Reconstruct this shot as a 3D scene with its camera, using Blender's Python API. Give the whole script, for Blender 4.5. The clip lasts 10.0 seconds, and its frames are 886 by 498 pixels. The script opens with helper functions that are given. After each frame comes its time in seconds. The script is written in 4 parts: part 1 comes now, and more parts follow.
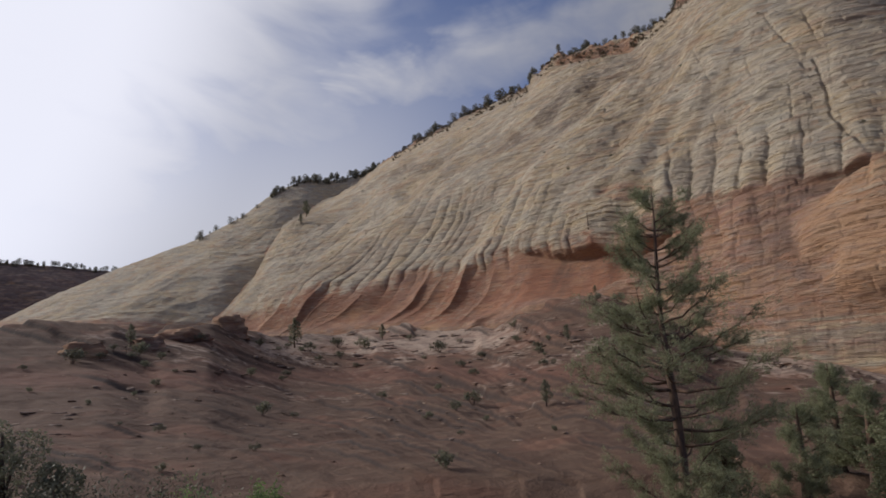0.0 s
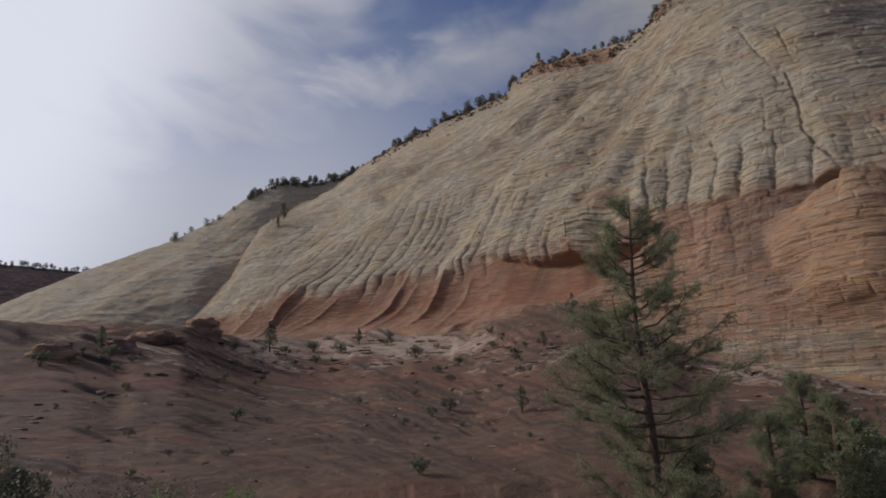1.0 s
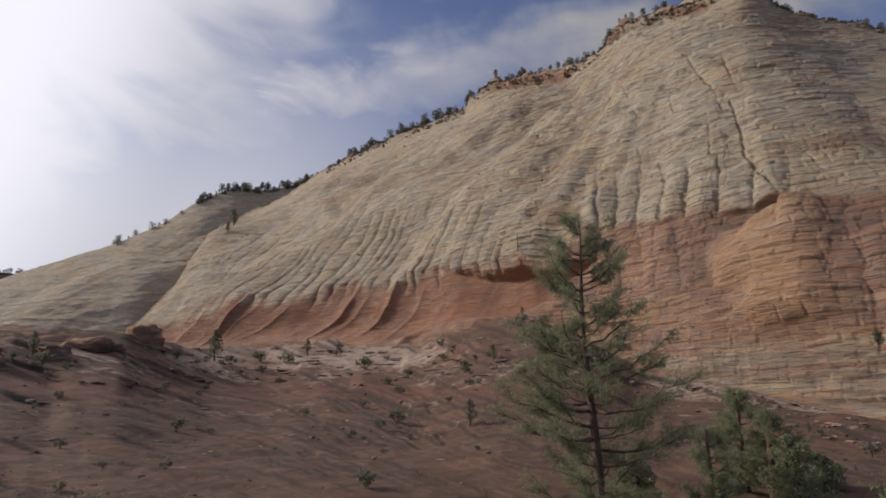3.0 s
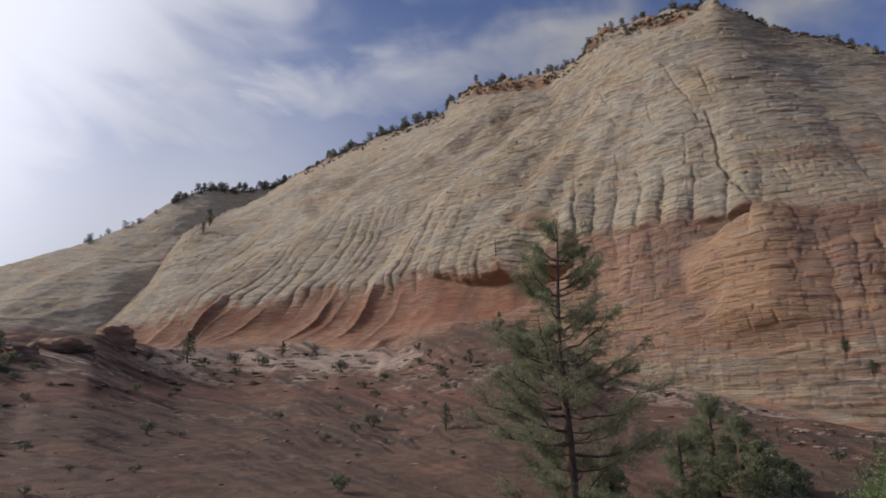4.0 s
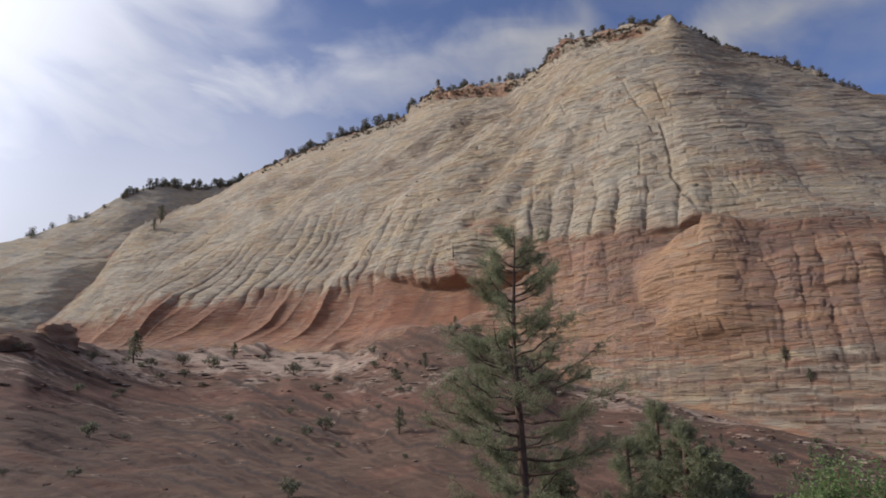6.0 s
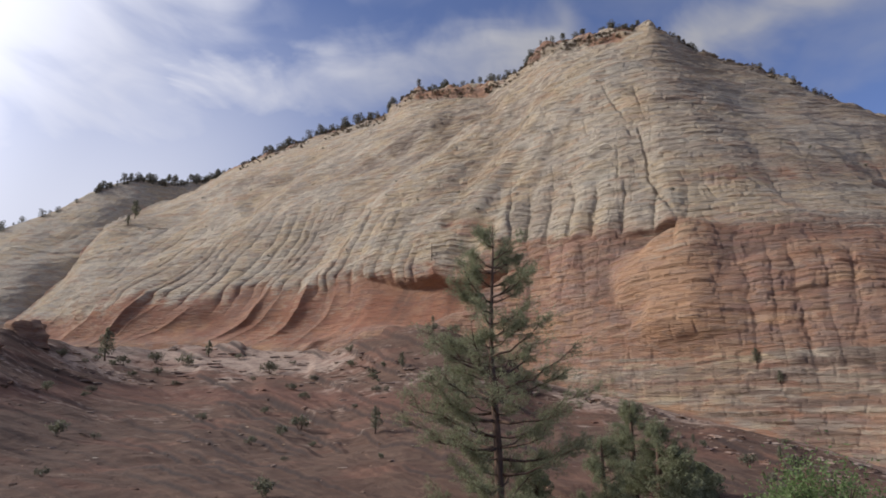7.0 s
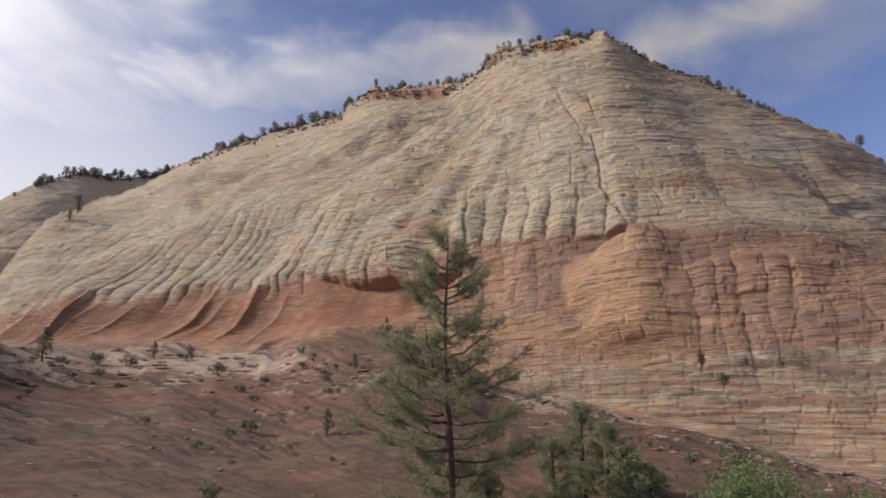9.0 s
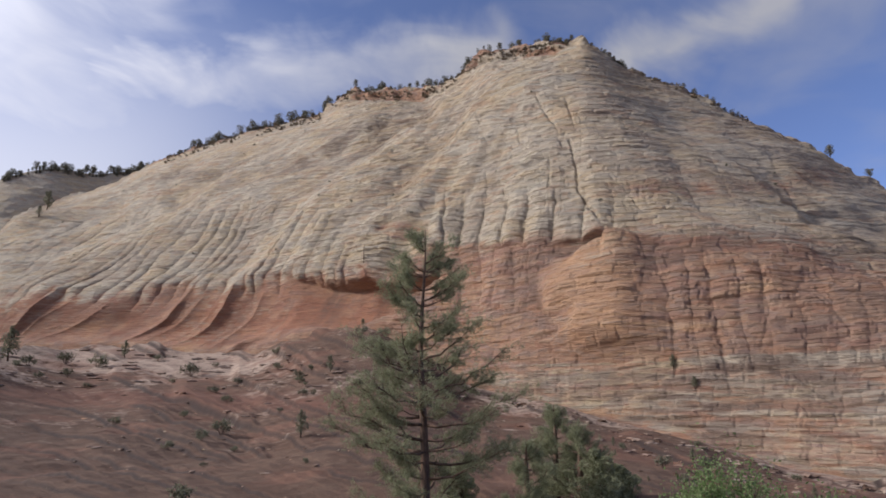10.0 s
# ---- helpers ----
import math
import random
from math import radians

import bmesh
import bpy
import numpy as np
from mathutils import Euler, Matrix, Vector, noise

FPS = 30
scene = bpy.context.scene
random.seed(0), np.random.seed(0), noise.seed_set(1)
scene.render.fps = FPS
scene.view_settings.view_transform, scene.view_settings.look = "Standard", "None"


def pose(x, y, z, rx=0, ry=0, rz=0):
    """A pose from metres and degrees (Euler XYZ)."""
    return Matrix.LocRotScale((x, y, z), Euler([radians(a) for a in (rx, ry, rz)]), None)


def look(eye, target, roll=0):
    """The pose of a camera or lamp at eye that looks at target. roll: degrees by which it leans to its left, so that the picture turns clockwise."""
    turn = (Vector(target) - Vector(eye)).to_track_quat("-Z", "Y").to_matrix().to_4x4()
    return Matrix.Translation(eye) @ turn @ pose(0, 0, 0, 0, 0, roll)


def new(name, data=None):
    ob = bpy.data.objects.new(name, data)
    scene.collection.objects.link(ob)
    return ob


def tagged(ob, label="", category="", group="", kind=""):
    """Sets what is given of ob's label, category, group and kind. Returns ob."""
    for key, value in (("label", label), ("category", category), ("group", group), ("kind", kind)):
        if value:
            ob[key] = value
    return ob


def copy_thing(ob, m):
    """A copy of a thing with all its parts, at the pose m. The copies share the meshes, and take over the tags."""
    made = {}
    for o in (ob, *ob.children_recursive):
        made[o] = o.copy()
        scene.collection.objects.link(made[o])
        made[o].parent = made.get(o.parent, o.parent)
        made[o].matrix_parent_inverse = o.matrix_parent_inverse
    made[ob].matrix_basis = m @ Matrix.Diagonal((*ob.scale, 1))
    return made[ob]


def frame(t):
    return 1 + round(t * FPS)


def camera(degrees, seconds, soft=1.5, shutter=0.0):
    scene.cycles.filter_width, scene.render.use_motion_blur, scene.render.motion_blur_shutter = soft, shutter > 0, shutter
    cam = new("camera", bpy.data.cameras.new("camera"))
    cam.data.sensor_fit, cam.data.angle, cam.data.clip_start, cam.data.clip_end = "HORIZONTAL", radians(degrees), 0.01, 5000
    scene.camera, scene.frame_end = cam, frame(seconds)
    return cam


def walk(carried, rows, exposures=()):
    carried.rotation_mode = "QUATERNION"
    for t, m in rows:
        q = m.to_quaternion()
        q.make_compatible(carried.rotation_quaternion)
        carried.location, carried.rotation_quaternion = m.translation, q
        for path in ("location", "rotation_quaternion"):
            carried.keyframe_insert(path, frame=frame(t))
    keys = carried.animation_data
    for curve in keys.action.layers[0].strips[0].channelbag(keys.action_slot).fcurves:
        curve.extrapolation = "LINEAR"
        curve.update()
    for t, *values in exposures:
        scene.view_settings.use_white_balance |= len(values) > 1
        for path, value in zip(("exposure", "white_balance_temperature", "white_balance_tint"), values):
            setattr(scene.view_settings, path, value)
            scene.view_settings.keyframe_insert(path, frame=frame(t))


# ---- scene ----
# ---- camera: stands on the road shoulder and pans to the right ----
cam = camera(71.0, 10.0, soft=1.7)
EYE = 1.6
ROWS = [
    (0.0, 102.05, 2.54, 0.18),
    (0.5, 102.24, 2.39, -0.89),
    (1.0, 102.44, 2.16, -1.96),
    (1.5, 102.66, 1.92, -3.07),
    (2.0, 102.90, 1.72, -4.26),
    (2.5, 103.15, 1.64, -5.41),
    (4.0, 103.69, 1.20, -8.70),
    (4.5, 103.66, 0.99, -9.74),
    (5.0, 103.75, 0.89, -10.79),
    (5.5, 103.90, 0.84, -11.80),
    (7.0, 103.94, 0.50, -14.90),
    (7.5, 103.94, 0.43, -15.98),
    (8.0, 103.98, 0.50, -17.06),
    (8.5, 104.00, 0.58, -18.09),
    (9.0, 104.04, 0.68, -19.13),
    (9.5, 104.11, 0.65, -20.18),
    (10.0, 104.21, 0.44, -21.32),
]
EXPOSURES = [(0.0, -0.46, 6150, 12), (0.5, -0.70, 6080, 11), (1.0, -0.70, 6080, 11), (1.5, -0.56, 5980, 12), (2.0, -0.62, 6050, 11), (2.5, -0.32, 6450, 13), (4.0, -0.34, 6050, 12), (4.5, -0.28, 6100, 12), (5.0, -0.28, 5850, 11), (5.5, -0.20, 5950, 11), (7.0, 0.0, 6000, 13), (7.5, -0.06, 5950, 12), (8.0, -0.10, 5850, 10), (8.5, 0.06, 6300, 11), (9.0, 0.12, 6450, 13), (9.5, 0.12, 6100, 13), (10.0, 0.10, 5950, 14)]
walk(cam, [(t, pose(0, 0, EYE, rx, ry, rz)) for t, rx, ry, rz in ROWS], EXPOSURES)

# ---- sky and sun ----
SUN_BEARING, SUN_RISE = -73.0, 30.0      # degrees clockwise from +y, degrees above the horizon
SUN_POWER, SKY_POWER = 3.9, 0.29


def bearing_vector(bearing, rise):
    b, e = radians(bearing), radians(rise)
    return Vector((math.sin(b) * math.cos(e), math.cos(b) * math.cos(e), math.sin(e)))


class Nodes:
    """Short hand for building node trees."""

    def __init__(self, tree):
        self.tree = tree
        tree.nodes.clear()

    def add(self, kind, **given):
        node = self.tree.nodes.new(kind)
        for key, value in given.items():
            setattr(node, key, value)
        return node

    def link(self, a, b):
        self.tree.links.new(a, b)

    def put(self, socket, value):
        if isinstance(value, bpy.types.NodeSocket):
            self.link(value, socket)
        elif isinstance(value, (tuple, list)) and len(value) == 3 and len(socket.default_value) == 4:
            socket.default_value = (*value, 1)
        else:
            socket.default_value = value

    def math(self, op, a, b=0.0, c=0.0, clamp=False):
        n = self.add("ShaderNodeMath", operation=op, use_clamp=clamp)
        for s, v in zip(n.inputs, (a, b, c)):
            self.put(s, v)
        return n.outputs[0]

    def vec(self, op, a, b=(0, 0, 0)):
        n = self.add("ShaderNodeVectorMath", operation=op)
        self.put(n.inputs[0], a)
        self.put(n.inputs[1], b)
        return n.outputs["Value"] if op in ("DOT_PRODUCT", "LENGTH", "DISTANCE") else n.outputs[0]

    def mix(self, f, a, b):
        n = self.add("ShaderNodeMix", data_type="RGBA")
        self.put(n.inputs[0], f)
        self.put(n.inputs[6], a)
        self.put(n.inputs[7], b)
        return n.outputs[2]

    def ramp(self, value, lo, hi, a=0.0, b=1.0, smooth=True):
        n = self.add("ShaderNodeMapRange", interpolation_type="SMOOTHSTEP" if smooth else "LINEAR")
        for s, v in zip(n.inputs, (value, lo, hi, a, b)):
            self.put(s, v)
        return n.outputs[0]

    def noise(self, vector, scale, detail=4.0, rough=0.55, stretch=None, warp=0.0):
        if stretch:
            m = self.add("ShaderNodeMapping")
            m.inputs["Scale"].default_value = stretch
            self.put(m.inputs[0], vector)
            vector = m.outputs[0]
        n = self.add("ShaderNodeTexNoise")
        self.put(n.inputs["Vector"], vector)
        n.inputs["Scale"].default_value, n.inputs["Detail"].default_value = scale, detail
        n.inputs["Roughness"].default_value, n.inputs["Distortion"].default_value = rough, warp
        return n.outputs[0]


sun = new("sun", bpy.data.lights.new("sun", "SUN"))
sun.data.energy, sun.data.angle, sun.data.color = SUN_POWER, radians(7), (1.0, 0.935, 0.83)
sun.matrix_world = look(bearing_vector(SUN_BEARING, SUN_RISE) * 100, (0, 0, 0))

world = bpy.data.worlds.new("sky")
scene.world = world
world.use_nodes = True


def build_sky():
    n = Nodes(world.node_tree)
    out = n.add("ShaderNodeOutputWorld")
    background = n.add("ShaderNodeBackground")
    background.inputs[1].default_value = SKY_POWER
    n.link(background.outputs[0], out.inputs[0])
    sky = n.add("ShaderNodeTexSky", sky_type="NISHITA", sun_disc=False)
    sky.sun_elevation, sky.sun_rotation = radians(SUN_RISE), radians(SUN_BEARING)
    sky.altitude, sky.dust_density, sky.air_density, sky.ozone_density = 3000, 0.5, 1.0, 4.5
    way = n.vec("NORMALIZE", n.add("ShaderNodeTexCoord").outputs["Generated"])
    toward = n.vec("DOT_PRODUCT", way, tuple(bearing_vector(SUN_BEARING, SUN_RISE)))
    # wisps: streaks drawn out along the wind, thicker round the sun
    tilted = n.add("ShaderNodeMapping")
    tilted.inputs["Rotation"].default_value = (0.0, radians(-14), radians(10))
    n.put(tilted.inputs[0], way)
    streak = n.noise(tilted.outputs[0], 2.3, 5, 0.5, (1.0, 1.0, 3.0), 0.6)
    fine = n.noise(tilted.outputs[0], 6.0, 5, 0.48, (1.0, 1.3, 2.4), 0.7)
    curl = n.noise(way, 4.5, 5, 0.6, None, 0.4)
    part_x, part_y, part_z = n.add("ShaderNodeSeparateXYZ").outputs
    n.put(part_x.node.inputs[0], way)
    bearing = n.math("DEGREES", n.math("ARCTAN2", part_x, part_y))
    rise = n.math("DEGREES", n.math("ARCSINE", part_z))
    bent_b = n.math("ADD", bearing, n.math("MULTIPLY", n.math("SUBTRACT", fine, 0.5), 9.0))
    bent_r = n.math("ADD", rise, n.math("MULTIPLY", n.math("SUBTRACT", curl, 0.5), 9.0))

    def drift(b0, r0, b1, r1, wide, thick):
        """A bank of cloud along a line between two points of the sky."""
        run = (b1 - b0) ** 2 + (r1 - r0) ** 2
        db, dr = n.math("SUBTRACT", bent_b, b0), n.math("SUBTRACT", bent_r, r0)
        t = n.math("DIVIDE", n.math("ADD", n.math("MULTIPLY", db, b1 - b0), n.math("MULTIPLY", dr, r1 - r0)), run, clamp=True)
        side = n.math("SUBTRACT", db, n.math("MULTIPLY", t, b1 - b0))
        up = n.math("SUBTRACT", dr, n.math("MULTIPLY", t, r1 - r0))
        gap = n.math("SQRT", n.math("ADD", n.math("MULTIPLY", side, side), n.math("MULTIPLY", up, up)))
        return n.math("MULTIPLY", n.ramp(gap, wide, 0.0), thick)

    banks = 0.0
    for bank in ((-10, 26, 7, 30, 4.2, 0.8), (7, 30, 27, 32.2, 3.8, 0.75), (39, 28.6, 54, 32, 3.6, 0.95), (54, 32, 66, 31, 3.0, 0.2), (-18, 26, -15, 33, 5.0, 0.6), (66, 15.5, 84, 17, 6.0, 0.9), (5, 38, 32, 41, 4.0, 0.6)):
        banks = n.math("MAXIMUM", banks, drift(*bank))
    body = n.math("ADD", streak, n.math("MULTIPLY", n.math("SUBTRACT", fine, 0.5), 0.55))
    wisps = n.math("ADD", n.ramp(body, 0.40, 0.80, 0.05, 0.45), n.math("MULTIPLY", banks, n.ramp(fine, 0.25, 0.7, 0.55, 1.1)))
    wisps = n.math("MULTIPLY", wisps, n.ramp(bearing, 62.0, 20.0, 0.8, 1.0))
    veil = n.ramp(n.math("ADD", toward, n.math("MULTIPLY", n.math("SUBTRACT", body, 0.5), 0.45)), 0.38, 0.74, 0.0, 0.92)
    low = n.math("MULTIPLY", n.ramp(rise, 40.0, 12.0, 0.0, 1.0), n.ramp(toward, 0.16, 0.56, 0.05, 0.92))
    # unseen cloud overhead, added for more fill light
    high = n.ramp(rise, 40.0, 65.0, 0.0, 0.5)
    cover = n.math("MAXIMUM", n.math("MAXIMUM", n.math("MAXIMUM", wisps, veil), low), high, clamp=True)
    glow = n.ramp(toward, 0.08, 0.68, 1.35, 2.75)
    glow = n.math("ADD", glow, n.ramp(toward, 0.62, 0.80, 0.0, 1.7))
    white = n.vec("SCALE", (0.98, 0.965, 1.0))
    scale = white.node
    n.put(scale.inputs["Scale"], glow)
    blue = n.vec("MULTIPLY", sky.outputs[0], (0.61, 0.49, 0.48))
    n.put(background.inputs[0], n.mix(cover, blue, white))


build_sky()


# ---- materials ----
def material(name):
    m = bpy.data.materials.new(name)
    m.use_nodes = True
    n = Nodes(m.node_tree)
    out = n.add("ShaderNodeOutputMaterial")
    surface = n.add("ShaderNodeBsdfPrincipled")
    surface.inputs["Specular IOR Level"].default_value = 0.25
    n.link(surface.outputs[0], out.inputs[0])
    return m, n, surface


def attribute(n, name):
    return n.add("ShaderNodeAttribute", attribute_name=name).outputs["Fac"]


def bump(n, surface, height, distance, strength=1.0, below=None):
    b = n.add("ShaderNodeBump")
    b.inputs["Strength"].default_value, b.inputs["Distance"].default_value = strength, distance
    n.put(b.inputs["Height"], height)
    if below:
        n.put(b.inputs["Normal"], below)
    n.put(surface.inputs["Normal"], b.outputs[0])
    return b.outputs[0]


def sandstone(name, pale_a, pale_b, red_a, red_b, lines=1.0):
    """Cross-bedded sandstone: pale and rust-red rock, which the pale attribute tells apart, with thin beds, dark
    weathering and painted shade.
    """
    m, n, surface = material(name)
    place = n.add("ShaderNodeNewGeometry").outputs["Position"]
    big = n.noise(place, 0.035, 4, 0.6)
    mid = n.noise(place, 0.16, 5, 0.6, (1, 1, 2.2), 0.6)
    beds = n.noise(place, 0.5, 5, 0.65, (0.22, 0.22, 2.4), 0.9)
    thin = n.noise(place, 1.2, 4, 0.62, (0.24, 0.24, 2.6), 0.4)
    grain = n.noise(place, 5.0, 4, 0.7)
    pale = n.mix(n.ramp(mid, 0.3, 0.7), pale_a, pale_b)
    yellow = n.math("MULTIPLY", n.ramp(big, 0.43, 0.57), n.ramp(beds, 0.36, 0.56))
    pale = n.mix(n.math("MULTIPLY", yellow, 0.72), pale, (0.45, 0.335, 0.19))
    bands = n.noise(place, 0.09, 4, 0.6, (0.25, 0.25, 1.6), 0.7)
    pale = n.mix(n.ramp(bands, 0.56, 0.68, 0.0, 0.55), pale, (0.40, 0.255, 0.16))
    pale = n.mix(n.ramp(bands, 0.46, 0.35, 0.0, 0.75), pale, (0.375, 0.335, 0.26))
    red = n.mix(n.ramp(mid, 0.32, 0.68), red_a, red_b)
    red = n.mix(n.ramp(bands, 0.50, 0.66, 0.0, 0.55), red, (0.235, 0.135, 0.115))
    red = n.mix(n.ramp(bands, 0.46, 0.34, 0.0, 0.55), red, (0.48, 0.295, 0.155))
    red = n.mix(n.math("MULTIPLY", n.ramp(beds, 0.52, 0.72), 0.5), red, (0.50, 0.33, 0.22))
    blocks = n.noise(place, 0.28, 4, 0.6, (0.5, 0.5, 1.5), 0.5)
    red = n.mix(n.ramp(blocks, 0.52, 0.62, 0.0, 0.6), red, (0.30, 0.225, 0.18))
    cells = n.add("ShaderNodeTexVoronoi", feature="F1")
    spread = n.add("ShaderNodeMapping")
    spread.inputs["Scale"].default_value = (0.16, 0.16, 0.55)
    n.put(spread.inputs[0], n.vec("ADD", place, (0, 0, 0)))
    n.put(cells.inputs["Vector"], spread.outputs[0])
    cells.inputs["Scale"].default_value = 1.0
    tone_r, tone_g, tone_b = n.add("ShaderNodeSeparateXYZ").outputs
    n.put(tone_r.node.inputs[0], cells.outputs["Color"])
    pale = n.mix(n.ramp(tone_r, 0.6, 1.0, 0.0, 0.45), pale, (0.52, 0.45, 0.34))
    pale = n.mix(n.ramp(tone_g, 0.62, 1.0, 0.0, 0.55), pale, (0.30, 0.27, 0.225))
    pale = n.mix(n.ramp(tone_b, 0.75, 1.0, 0.0, 0.5), pale, (0.42, 0.27, 0.165))
    red = n.mix(n.ramp(tone_r, 0.62, 1.0, 0.0, 0.5), red, (0.47, 0.32, 0.21))
    red = n.mix(n.ramp(tone_g, 0.6, 1.0, 0.0, 0.55), red, (0.24, 0.155, 0.125))
    # rust red, with the bays' shade mixed into it
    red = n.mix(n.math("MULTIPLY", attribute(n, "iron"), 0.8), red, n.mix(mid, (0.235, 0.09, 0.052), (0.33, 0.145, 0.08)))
    # sunlit orange painted on the buttress
    red = n.mix(n.math("MULTIPLY", attribute(n, "gold"), n.ramp(beds, 0.3, 0.6, 0.75, 0.35)), red, (0.53, 0.315, 0.165))
    edge = n.math("ADD", attribute(n, "pale"), n.math("MULTIPLY", n.math("SUBTRACT", beds, 0.5), 1.3))
    edge = n.math("ADD", edge, n.math("MULTIPLY", n.math("SUBTRACT", mid, 0.5), 0.8))
    colour = n.mix(n.ramp(edge, 0.25, 0.75), red, pale)
    line = n.math("MULTIPLY", n.ramp(thin, 0.52, 0.66), 0.55 * lines)
    colour = n.mix(line, colour, (0.16, 0.115, 0.085))
    # stains, and shade painted into the colour, broken up by noise
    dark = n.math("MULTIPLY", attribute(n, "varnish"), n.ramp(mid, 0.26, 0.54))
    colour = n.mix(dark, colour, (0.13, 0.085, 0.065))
    shade = n.ramp(grain, 0.25, 0.75, 0.86, 1.1)
    tinted = n.add("ShaderNodeVectorMath", operation="SCALE")
    n.put(tinted.inputs[0], colour)
    n.put(tinted.inputs["Scale"], shade)
    n.put(surface.inputs["Base Color"], tinted.outputs[0])
    surface.inputs["Roughness"].default_value = 0.92
    relief = n.math("ADD", n.math("MULTIPLY", beds, 1.0), n.math("MULTIPLY", thin, 0.5))
    relief = n.math("ADD", relief, n.math("MULTIPLY", grain, 0.14))
    relief = n.math("ADD", relief, n.math("MULTIPLY", tone_g, -0.18))
    bump(n, surface, relief, 2.0, 0.85)
    return m


ROCK = sandstone("cliff_sandstone", (0.50, 0.42, 0.31), (0.405, 0.345, 0.265), (0.31, 0.163, 0.10), (0.41, 0.25, 0.155))
FAR_ROCK = sandstone("far_sandstone", (0.36, 0.31, 0.25), (0.30, 0.26, 0.21), (0.21, 0.15, 0.125), (0.17, 0.125, 0.108), 0.7)


def slope_material():
    m, n, surface = material("slope_ground")
    place = n.add("ShaderNodeNewGeometry").outputs["Position"]
    big = n.noise(place, 0.05, 4, 0.6)
    mid = n.noise(place, 0.3, 6, 0.62, None, 0.5)
    beds = n.noise(place, 0.7, 5, 0.6, (0.3, 0.3, 3.0), 0.8)
    grain = n.noise(place, 6.0, 5, 0.7)
    soil = n.mix(n.ramp(mid, 0.3, 0.7), (0.088, 0.048, 0.031), (0.127, 0.079, 0.053))
    rock = n.mix(n.ramp(beds, 0.35, 0.65), (0.23, 0.16, 0.122), (0.37, 0.285, 0.22))
    bare = n.math("ADD", attribute(n, "pale"), n.math("MULTIPLY", n.math("SUBTRACT", mid, 0.5), 1.5))
    colour = n.mix(n.ramp(bare, 0.36, 0.64), soil, rock)
    rubble = n.noise(place, 1.1, 5, 0.7, (1, 1, 1.6), 0.4)
    colour = n.mix(n.ramp(rubble, 0.56, 0.68, 0.0, 0.6), colour, (0.062, 0.042, 0.034))
    colour = n.mix(n.ramp(rubble, 0.40, 0.30, 0.0, 0.4), colour, (0.27, 0.195, 0.145))
    colour = n.mix(n.math("MULTIPLY", n.ramp(big, 0.5, 0.62), 0.45), colour, (0.18, 0.085, 0.055))
    colour = n.mix(n.math("MULTIPLY", attribute(n, "iron"), 0.6), colour, (0.145, 0.064, 0.043))
    # shade of the ledges put into the ground colour
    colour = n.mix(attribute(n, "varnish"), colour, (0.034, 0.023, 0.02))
    tinted = n.add("ShaderNodeVectorMath", operation="SCALE")
    n.put(tinted.inputs[0], colour)
    n.put(tinted.inputs["Scale"], n.ramp(grain, 0.25, 0.75, 0.78, 1.15))
    n.put(surface.inputs["Base Color"], tinted.outputs[0])
    surface.inputs["Roughness"].default_value = 0.95
    relief = n.math("ADD", n.math("MULTIPLY", mid, 0.7), n.math("MULTIPLY", beds, 0.7))
    relief = n.math("ADD", relief, n.math("MULTIPLY", grain, 0.15))
    bump(n, surface, relief, 0.7, 0.8)
    return m


SLOPE = slope_material()


def leaf_material(name, dark, light, rough=0.6, thin=0.25):
    m, n, surface = material(name)
    island = n.add("ShaderNodeNewGeometry").outputs["Random Per Island"]
    n.put(surface.inputs["Base Color"], n.mix(n.ramp(island, 0.0, 1.0, smooth=False), dark, light))
    surface.inputs["Roughness"].default_value = rough
    surface.inputs["Transmission Weight"].default_value = 0.0
    clear = n.add("ShaderNodeBsdfTranslucent")
    n.put(clear.inputs[0], n.mix(island, dark, light))
    both = n.add("ShaderNodeMixShader")
    both.inputs[0].default_value = thin
    n.link(surface.outputs[0], both.inputs[1])
    n.link(clear.outputs[0], both.inputs[2])
    out = [x for x in n.tree.nodes if x.bl_idname == "ShaderNodeOutputMaterial"][0]
    n.link(both.outputs[0], out.inputs[0])
    return m


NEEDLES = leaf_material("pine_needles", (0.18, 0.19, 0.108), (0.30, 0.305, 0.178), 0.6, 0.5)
RIM = leaf_material("rim_needles", (0.115, 0.11, 0.08), (0.19, 0.18, 0.13))
SCRUB = leaf_material("rim_scrub_leaves", (0.155, 0.122, 0.082), (0.235, 0.19, 0.13))
JUNIPER = leaf_material("juniper_scales", (0.12, 0.122, 0.08), (0.20, 0.196, 0.125), 0.6, 0.4)
OAK = leaf_material("oak_leaves", (0.115, 0.165, 0.055), (0.20, 0.265, 0.105), 0.5, 0.45)
SAGE = leaf_material("sage_leaves", (0.10, 0.096, 0.064), (0.17, 0.16, 0.105))


def bark_material():
    m, n, surface = material("bark")
    place = n.add("ShaderNodeTexCoord").outputs["Object"]
    plates = n.noise(place, 5.0, 5, 0.65, (1, 1, 0.25))
    grain = n.noise(place, 30.0, 3, 0.6, (1, 1, 0.3))
    colour = n.mix(n.ramp(plates, 0.35, 0.65), (0.055, 0.038, 0.03), (0.17, 0.105, 0.07))
    n.put(surface.inputs["Base Color"], n.mix(n.math("MULTIPLY", grain, 0.3), colour, (0.1, 0.075, 0.06)))
    surface.inputs["Roughness"].default_value = 0.9
    bump(n, surface, plates, 0.05, 0.8)
    return m


BARK = bark_material()


